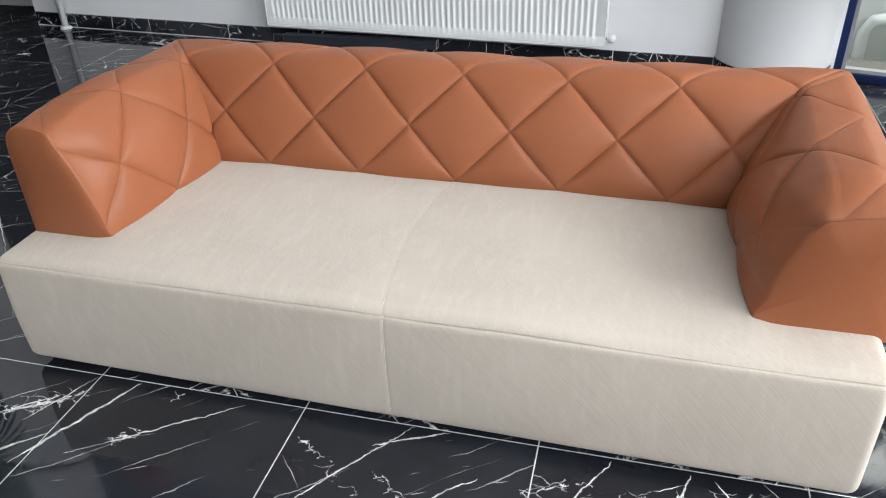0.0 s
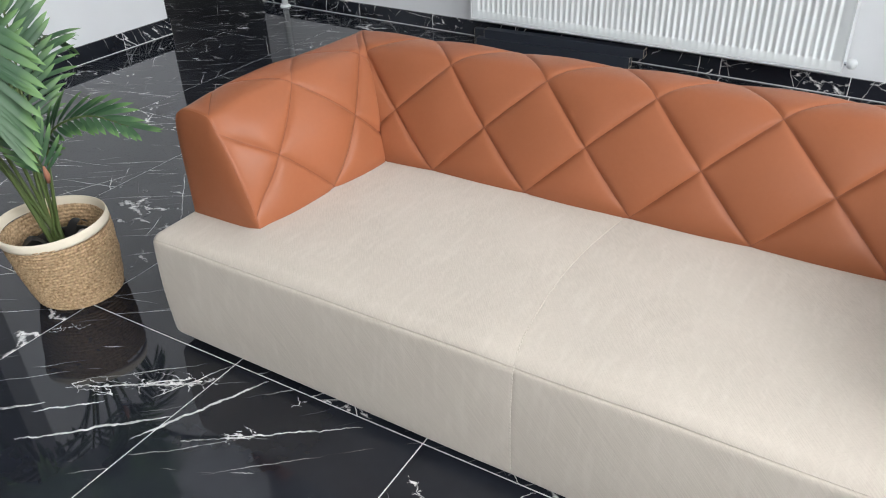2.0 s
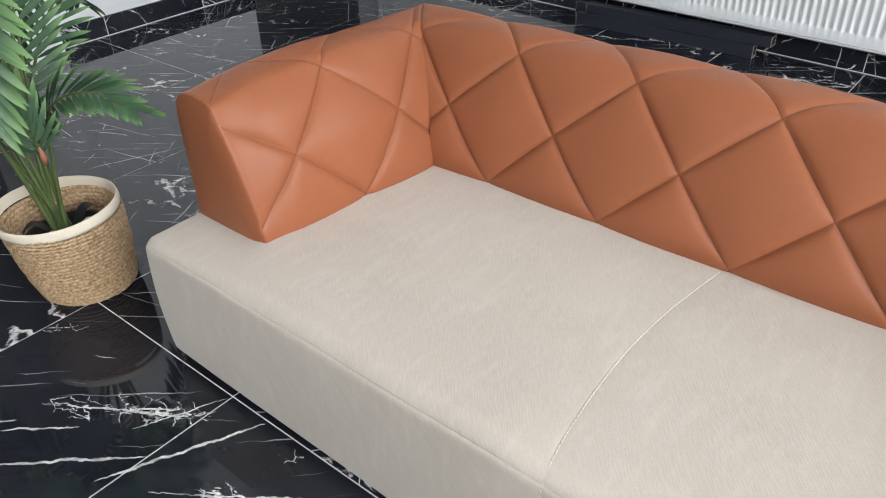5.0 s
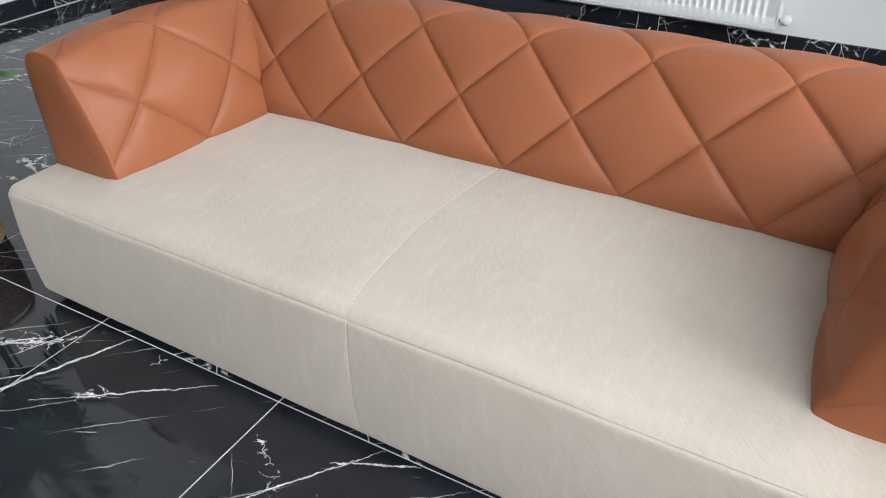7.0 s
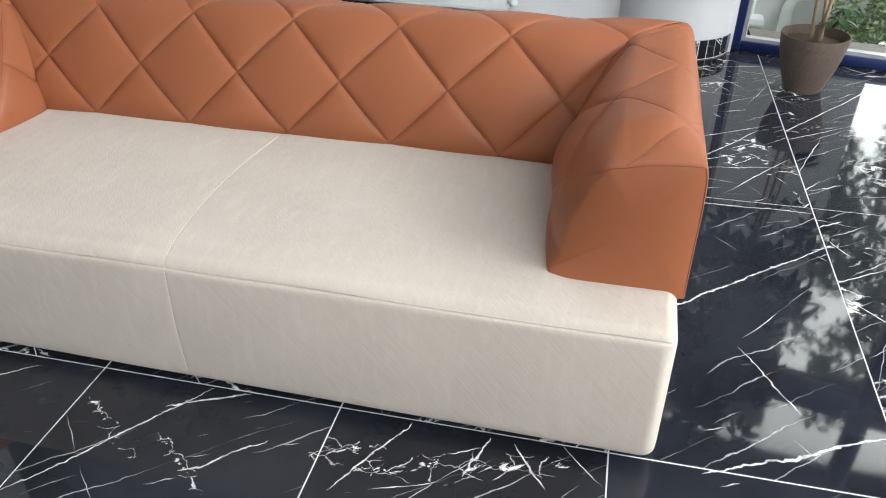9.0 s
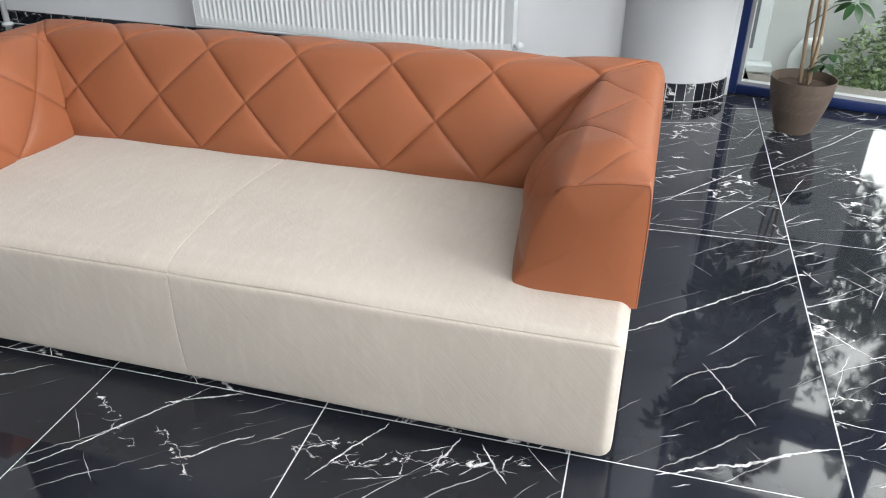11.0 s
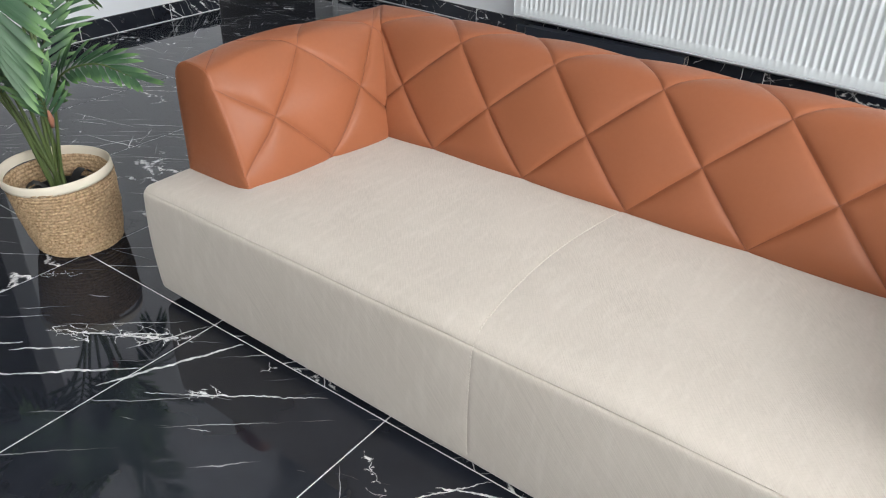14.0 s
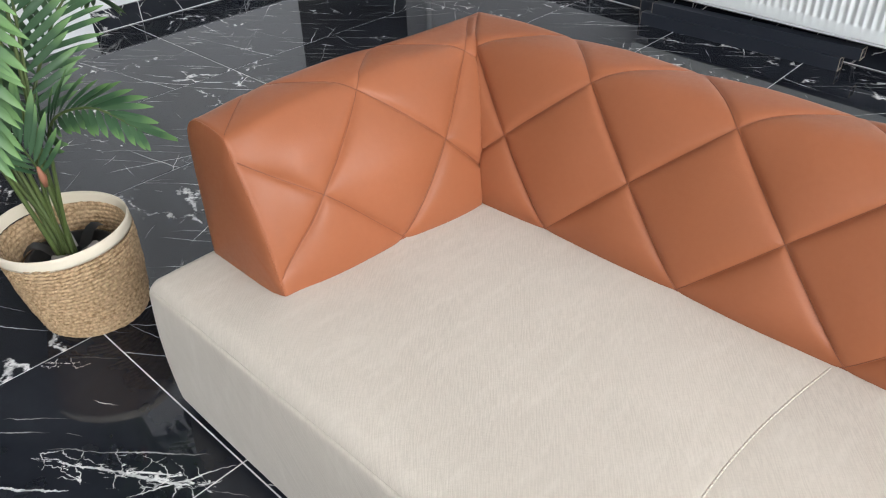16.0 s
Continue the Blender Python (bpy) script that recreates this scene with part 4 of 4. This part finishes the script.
# ------------------------------------------------------------------ radiator, valve, profiles
def build_radiator():
    x0, x1, z0, z1, yf, yb = -0.866, 1.138, 0.102, 0.702, 2.918, 3.0
    rad = thing("radiator", NORTH @ pose(1.018, -WALL_N, 0.038), "white enamelled panel radiator on the wall", "radiator")
    pitch = 0.0333
    n = int((x1 - x0 - 0.04) / pitch)
    start = (x0 + x1 - n * pitch) / 2
    xs, ds = [x0 + 0.002], [0.0]
    for i in range(n):
        for f, d in ((0.06, 0.0012), (0.16, 0.0), (0.26, 0.0012), (0.40, 0.0085), (0.52, 0.0105), (0.64, 0.0105), (0.76, 0.0085), (0.90, 0.0048)):
            xs.append(start + (i + f) * pitch), ds.append(d)
    xs.append(x1 - 0.002), ds.append(0.0)
    levels = [(z0, 0.0), (z0 + 0.043, 0.0), (z0 + 0.047, 0.6), (z0 + 0.054, 1.0), (z1 - 0.054, 1.0), (z1 - 0.043, 0.0), (z1, 0.0)]
    bm = bmesh.new()
    add_grid(bm, [[(x, yf + d * k, z) for x, d in zip(xs, ds)] for z, k in levels])
    bmesh.ops.recalc_face_normals(bm, faces=bm.faces)
    if bm.faces[0].normal.y > 0:
        bmesh.ops.reverse_faces(bm, faces=bm.faces)
    part("front_panel", bm, ENAMEL, rad, "ribbed white front panel")
    part("back_panel", box((x0 + 0.01, yf + 0.03, z0 + 0.005), (x1 - 0.01, yb, z1 - 0.01), 0.004, 1), ENAMEL, rad, smooth=False)
    part("bottom_rim", box((x0, yf - 0.004, z0 - 0.010), (x1, yf + 0.02, z0 - 0.0025), 0.002, 2), ENAMEL, rad, smooth=False)
    for a in (x0 - 0.004, x1 - 0.001):
        part("side_cover", box((a, yf - 0.003, z0 - 0.004), (a + 0.005, yb, z1 + 0.004), 0.002, 2), ENAMEL, rad, smooth=False)
    part("top_grille", box((x0, yf + 0.002, z1 + 0.0005), (x1, yb, z1 + 0.008), 0.002, 1), ENAMEL, rad, smooth=False)
    for x in (-0.6, 0.8):
        part("wall_bracket", box((x, yb, z0 + 0.08), (x + 0.04, WALL_N + 0.002, z1 - 0.08)), ENAMEL, rad, smooth=False)
    valve = part("valve", add_tube(bmesh.new(), [(x1 - 0.002, yf + 0.02, 0.140), (x1 + 0.02, yf + 0.02, 0.140)], 0.008, 12), CHROME, rad, "chrome valve stem")
    bm = bmesh.new()
    bmesh.ops.create_uvsphere(bm, u_segments=20, v_segments=12, radius=0.024, matrix=pose(x1 + 0.036, yf + 0.02, 0.142))
    part("valve_knob", bm, ENAMEL, valve, "round white valve cap")


def build_pipe():
    pipe = thing("heating_pipe", pose(-2.47, 3.085, 0), "white painted heating pipe rising by the wall", "pipe")
    bm = bmesh.new()
    add_tube(bm, [(0, 0, 0.0), (0, 0, CEILING_Z)], 0.021, 20)
    part("tube", bm, ENAMEL, pipe)
    bm = bmesh.new()
    add_lathe(bm, [(0.021, 0.016), (0.034, 0.012), (0.04, 0.0), (0.0, 0.0)], 24)
    part("collar", bm, ENAMEL, pipe)


def build_profile(x0, x1, y0, y1, z0, z1):
    p = thing("metal_profile", pose(x0, y0, z0), "charcoal coated hollow profile lying along the wall", "profile", "spare profiles")
    lx, ly, lz = x1 - x0, y1 - y0, z1 - z0
    t = 0.004
    bm = bmesh.new()
    add_box(bm, (0, 0, 0), (lx, t, lz)), add_box(bm, (0, ly - t, 0), (lx, ly, lz))
    add_box(bm, (0, t, 0), (lx, ly - t, t)), add_box(bm, (0, t, lz - t), (lx, ly - t, lz))
    add_box(bm, (0, t, lz * 0.5), (lx, ly - t, lz * 0.5 + 0.003))
    part("channel", bm, PROFILE, p, smooth=False)
    for x in (0.0, lx):
        bm = bmesh.new()
        e = 0.0015
        for lo, hi in (((0, 0), (ly, t)), ((0, lz - t), (ly, lz)), ((0, t), (t, lz - t)), ((ly - t, t), (ly, lz - t))):
            add_box(bm, (x - e, lo[0], lo[1]), (x + e, hi[0], hi[1]))
        part("cut_end", bm, RAW, p, "bare pale cut edge", False)


build_radiator()
build_pipe()
build_profile(-0.775, 0.14, 2.795, 2.842, 0.0, 0.056)
build_profile(-0.73, 0.207, 2.812, 2.868, 0.0565, 0.104)
build_profile(-0.825, 0.115, 2.872, 2.905, 0.0, 0.085)


# ------------------------------------------------------------------ palm in its basket
def build_basket():
    basket = thing("basket", pose(-0.697, 0.033, 0) @ Matrix.Scale(1.05, 4), "woven seagrass plant basket with a cream rim", "basket")
    h = 0.222

    def radius(z):
        return 0.113 + 0.031 * (z / h) ** 0.8 + 0.004 * math.sin(math.pi * z / h)

    def lean(z):
        return Vector((0.65, 0.75, 0)) * 0.019 * (0.5 - z / 0.24)

    # coiled cords of two twisted strands
    turns, per = 22, 320
    bm = bmesh.new()
    for strand in (0, math.pi):
        pts = []
        for i in range(turns * per + 1):
            a = 2 * math.pi * i / per
            z = 0.008 + (h - 0.008) * i / (turns * per)
            twist = i * 0.40 + strand
            r = radius(z) + 0.0020 * noise.noise(Vector((math.cos(a) * 3, math.sin(a) * 3, z * 60))) + 0.0018 * math.cos(twist)
            pts.append((r * math.cos(a) + lean(z).x, r * math.sin(a) + lean(z).y, z + 0.0013 * math.sin(twist)))
        add_tube(bm, pts, 0.0035, 6)
    part("rope_wall", bm, ROPE, basket, "coiled seagrass rope wall")
    bm = bmesh.new()
    add_lathe(bm, [(0.0, 0.002), (0.111, 0.002), (0.114, 0.006), (0.0, 0.008)], 40, (lean(0).x, lean(0).y))
    part("bottom", bm, ROPE, basket)
    bm = bmesh.new()
    add_lathe(bm, [(radius(h * i / 152) - 0.0055 - 0.0028 * abs(math.sin(math.pi * i / 8)), 0.004 + (h - 0.004) * i / 152) for i in range(153)], 72)
    for v in bm.verts:
        v.co += lean(v.co.z)
    part("lining", bm, ROPE, basket, "woven inner wall")

    def wave(r, z, a):
        return r + 0.003 * math.sin(3 * a + 1), z + 0.006 * math.sin(2 * a + 0.6) * (1 if z > 0.2 else 0)

    bm = bmesh.new()
    add_lathe(bm, [(0.140, 0.223), (0.1500, 0.222), (0.1508, 0.229), (0.1505, 0.240), (0.1488, 0.2495), (0.1470, 0.2500), (0.1453, 0.2485), (0.1440, 0.240), (0.140, 0.223)], 72, wobble=wave)
    for v in bm.verts:
        v.co += lean(v.co.z)
    part("rim_band", bm, BAND, basket, "cream cotton rim band")
    return basket


def build_palm():
    palm = thing("potted_palm", pose(-0.70, 0.028, 0.0), "artificial green palm in a black nursery pot", "plant")
    bm = bmesh.new()
    add_lathe(bm, [(0.0, 0.0095), (0.085, 0.0095), (0.104, 0.165), (0.110, 0.168), (0.110, 0.174), (0.100, 0.174), (0.096, 0.145), (0.0, 0.145)], 40)
    part("nursery_pot", bm, BLACK, palm, "black plastic nursery pot")
    rng = random.Random(3)
    for k in range(5):
        a = k * 1.3 + 0.4
        bm = bmesh.new()
        rows = []
        for i in range(6):
            t = i / 5
            row = []
            for j in range(5):
                s = (j / 4 - 0.5) * 0.045 * (1 - 0.5 * t)
                r = 0.03 + 0.075 * t
                row.append((r * math.cos(a) - s * math.sin(a), r * math.sin(a) + s * math.cos(a), 0.168 + 0.050 * math.sin(t * 2.6) + 8 * s * s))
            rows.append(row)
        add_grid(bm, rows)
        part("dry_husk", bm, BLACK if k % 2 else material("grey_husk", (0.34, 0.30, 0.285), 0.35), palm, "curled grey husk")
    leaves = []
    for droop in (0.04, 0.14, 0.26, 0.42):
        bm = bmesh.new()
        rows = []
        for i in range(9):
            t = i / 8
            w = 0.051 * min(1.0, (t / 0.3) ** 0.7 if t < 0.3 else 1.0) * (1 - max(0.0, (t - 0.66) / 0.34) ** 2.2) + 0.003
            z = -droop * t * t
            rows.append([(t, -w, z + 0.35 * w), (t, 0, z), (t, w, z + 0.35 * w)])
        add_grid(bm, rows)
        me = bpy.data.meshes.new("leaflet")
        bm.to_mesh(me)
        bm.free()
        me.materials.append(LEAF)
        me.polygons.foreach_set("use_smooth", [True] * len(me.polygons))
        leaves.append(me)
    origin = Vector((-0.70, 0.028, 0.0))

    def frond(path, up, count, long, start=0.42, droop=(1, 2), thick=0.0068, spread=58, low=1.0, sweep=1.0):
        pts, _ = smooth_curve([Vector(p) - origin for p in path], 40)
        bm = bmesh.new()
        add_tube(bm, pts, [thick * (1 - 0.75 * i / 39) for i in range(40)], 7)
        f = part("frond", bm, STEM, palm, "green feathered palm frond")
        up = Vector(up).normalized()
        for i in range(count):
            t = start + (0.985 - start) * i / (count - 1)
            j = min(38, int(t * 39))
            p, d = pts[j].lerp(pts[j + 1], t * 39 - j), (pts[j + 1] - pts[j]).normalized()
            side = d.cross(up).normalized()
            nrm = side.cross(d).normalized()
            g = (t - start) / (1 - start)
            size = long * (0.62 + 0.75 * math.sin(math.pi * min(1.0, 0.12 + 0.8 * g)) * 0.5) * rng.uniform(0.92, 1.06)
            for s in (-1, 1):
                ang = radians(spread * (1 - 0.62 * g) * (sweep if s < 0 else 1.0) + rng.uniform(-4, 4))
                span = size * (low if s > 0 else 1.0)
                x = (side * s * math.sin(ang) + d * math.cos(ang) + nrm * rng.uniform(0.0, 0.16)).normalized()
                y = nrm.cross(x).normalized()
                z = x.cross(y)
                ob = new("leaflet", leaves[rng.choice(droop)])
                m = Matrix((x, y, z)).transposed().to_4x4()
                ob.parent = f
                ob.matrix_local = Matrix.Translation(p) @ m @ Matrix.Diagonal((span, size * 1.05, span, 1))
        return f

    base = [(-0.69 + rng.uniform(-0.022, 0.022), 0.022 + rng.uniform(-0.022, 0.022), 0.148) for _ in range(12)]
    to_cam = (0.88, -0.40, 0.28)
    frond([base[0], (-0.665, 0.035, 0.36), (-0.625, 0.055, 0.53), (-0.50, 0.10, 0.592), (-0.37, 0.135, 0.572)], (0.25, -0.6, 0.8), 17, 0.135, 0.48, (0, 1), spread=66, low=0.60, sweep=0.34)
    frond([base[1], (-0.70, -0.01, 0.50), (-0.70, -0.03, 0.80), (-0.655, -0.06, 0.91), (-0.59, -0.09, 0.80), (-0.562, -0.108, 0.70), (-0.545, -0.122, 0.625)], to_cam, 25, 0.205, 0.54, (0, 1, 1), spread=64)
    frond([base[2], (-0.71, -0.05, 0.45), (-0.70, -0.12, 0.62), (-0.66, -0.20, 0.64), (-0.62, -0.27, 0.58), (-0.60, -0.33, 0.48)], (0.8, -0.3, 0.55), 21, 0.18, 0.45, (2, 3))
    frond([base[3], (-0.715, 0.045, 0.45), (-0.745, 0.10, 0.75), (-0.77, 0.14, 1.02)], to_cam, 21, 0.15, 0.42, (0, 1))
    frond([base[4], (-0.63, 0.0, 0.38), (-0.597, -0.008, 0.46), (-0.60, -0.035, 0.56), (-0.62, -0.075, 0.66)], to_cam, 15, 0.14, 0.58, (0, 1), 0.004, spread=42)
    frond([base[5], (-0.75, -0.02, 0.5), (-0.80, -0.06, 0.85), (-0.78, -0.16, 1.08), (-0.70, -0.30, 1.12)], (0.4, -0.3, 1), 20, 0.19, 0.5, (1, 2))
    frond([base[6], (-0.72, 0.05, 0.5), (-0.78, 0.12, 0.9), (-0.90, 0.22, 1.12), (-1.05, 0.30, 1.12)], (0.2, 0, 1), 18, 0.18, 0.5, (1, 2))
    frond([base[7], (-0.77, -0.02, 0.45), (-0.92, -0.10, 0.72), (-1.08, -0.18, 0.78), (-1.2, -0.24, 0.68)], (0, 0, 1), 18, 0.17, 0.5, (1, 2))
    frond([base[8], (-0.74, -0.05, 0.46), (-0.80, -0.17, 0.72), (-0.84, -0.30, 0.78), (-0.86, -0.42, 0.68)], (0.3, 0, 1), 18, 0.17, 0.48, (1, 2))
    frond([base[9], (-0.70, 0.03, 0.5), (-0.69, 0.05, 0.9), (-0.62, 0.08, 1.2), (-0.50, 0.10, 1.32)], (0, 0, 1), 18, 0.19, 0.55, (1, 2))
    frond([base[10], (-0.72, 0.04, 0.48), (-0.78, 0.16, 0.66), (-0.86, 0.27, 0.72), (-0.96, 0.36, 0.66)], (0.2, 0, 1), 17, 0.14, 0.48, (1, 2))
    bm = bmesh.new()
    add_tube(bm, [Vector(p) - origin for p in ((-0.603, -0.002, 0.415), (-0.596, -0.004, 0.44), (-0.592, -0.008, 0.468))], [0.005, 0.0085, 0.003], 8)
    part("sheath", bm, SHEATH, palm, "pinkish dry leaf sheath")


build_basket()
build_palm()


# ------------------------------------------------------------------ tall plant by the window
def build_window_plant():
    c = Vector((2.535, 2.31, 0))
    pot = thing("planter", pose(*c), "taupe faceted plastic planter on the tiles", "planter")
    bm = bmesh.new()
    n = 16
    levels = [(0.073, 0.0), (0.078, 0.004), (0.090, 0.038), (0.103, 0.074), (0.115, 0.110), (0.125, 0.146), (0.132, 0.182), (0.1365, 0.214), (0.1390, 0.246), (0.1345, 0.246), (0.131, 0.205), (0.0, 0.201)]
    rows = []
    for i, (r, z) in enumerate(levels):
        row = []
        for k in range(n * 2):
            a = 2 * math.pi * (k + (i % 2) * 1.0) / (n * 2)
            bulge = 1 + (0.002 if (k + i) % 2 == 0 else -0.002) * (1 if 1 < i < 8 else 0)
            row.append((r * bulge * math.cos(a), r * bulge * math.sin(a), z))
        rows.append(row)
    add_grid(bm, rows, True)
    bmesh.ops.recalc_face_normals(bm, faces=bm.faces)
    part("pot_wall", bm, CLAY, pot, smooth=False)
    bm = bmesh.new()
    add_lathe(bm, [(0.0, 0.212), (0.06, 0.210), (0.128, 0.206)], 30, wobble=lambda r, z, a: (r, z + 0.006 * noise.noise(Vector((r * 40 * math.cos(a), r * 40 * math.sin(a), 0)))))
    part("soil", bm, material("brown_bark_chips", (0.06, 0.038, 0.025), 0.9), pot)
    plant = thing("umbrella_plant", pose(c.x, c.y, 0.222), "tall umbrella plant with pale twisted stems", "plant")
    rng = random.Random(11)
    leaf_meshes = []
    for v in range(3):
        bm = bmesh.new()
        for k in range(8):
            a = 2 * math.pi * k / 8 + rng.uniform(-0.15, 0.15)
            d, s = Vector((math.cos(a), math.sin(a), 0)), Vector((-math.sin(a), math.cos(a), 0))
            rows = []
            size = rng.uniform(0.075, 0.105)
            for i in range(6):
                t = i / 5
                w = 0.25 * math.sin(math.pi * (0.08 + 0.86 * t)) * size
                p = d * (0.02 + size * t) + Vector((0, 0, -0.35 * size * t * t - 0.02 * t))
                rows.append([p - s * w + Vector((0, 0, 0.2 * w)), p, p + s * w + Vector((0, 0, 0.2 * w))])
            add_grid(bm, rows)
        me = bpy.data.meshes.new("compound_leaf")
        bm.to_mesh(me)
        bm.free()
        me.materials.append(DARKLEAF)
        me.polygons.foreach_set("use_smooth", [True] * len(me.polygons))
        leaf_meshes.append(me)
    tops = []
    for k, (dx, dy, h) in enumerate(((-0.02, 0.02, 1.75), (0.03, -0.01, 1.9), (0.05, 0.04, 1.5))):
        path = [Vector((dx * 0.6, dy * 0.6, -0.004))]
        for i in range(1, 8):
            t = i / 7
            path.append(Vector((dx + 0.02 * math.sin(5 * t + 2 * k) - 0.16 * t * (1 - 0.6 * t), dy + 0.02 * math.cos(5 * t + 2 * k), h * t)))
        pts, _ = smooth_curve(path, 48)
        bm = bmesh.new()
        add_tube(bm, pts, [0.0085 * (1 - 0.6 * i / 47) for i in range(48)], 8)
        part("stem", bm, BARK, plant, "pale woody stem")
        tops += [pts[i] for i in range(12, 48)]
    spots = [(Vector((0.0, 0, 0.04)), Vector((0.06, -0.05, 0.10))), (Vector((-0.03, 0.0, 0.25)), Vector((0.12, -0.03, 0.36))), (Vector((0.0, 0.0, 0.06)), Vector((0.09, 0.0, 0.13)))]
    for p in tops:
        a = rng.uniform(0, 6.28)
        r = rng.uniform(0.10, 0.30)
        if p.z > 0.42 or rng.random() < 0.3:
            spots.append((p, p + Vector((r * math.cos(a), r * math.sin(a) * 0.8, rng.uniform(0.02, 0.14)))))
    for p, q in spots:
        bm = bmesh.new()
        mid = (p + q) / 2 + Vector((0, 0, 0.03))
        add_tube(bm, smooth_curve([p, mid, q], 10)[0], 0.0022, 6)
        tw = part("leaf_stalk", bm, STEM, plant)
        ob = new("compound_leaf", rng.choice(leaf_meshes))
        ob.parent = tw
        k = rng.uniform(0.75, 1.2) * (0.72 if q.z < 0.15 else 1.0)
        ob.matrix_local = Matrix.Translation(q) @ Euler((rng.uniform(-0.4, 0.4), rng.uniform(-0.4, 0.4), rng.uniform(0, 6))).to_matrix().to_4x4() @ Matrix.Scale(k, 4)


build_window_plant()

# ------------------------------------------------------------------ pieces of the setting
skirting("skirting_north", (NORTH @ Vector((-1.74, 0, 0))).xy, (NORTH @ Vector((2.71, 0, 0))).xy, height=0.09)
skirting("skirting_west", (WALL_W, 1.005), (WALL_W, 2.24), phase=0.07)
add_tiles()
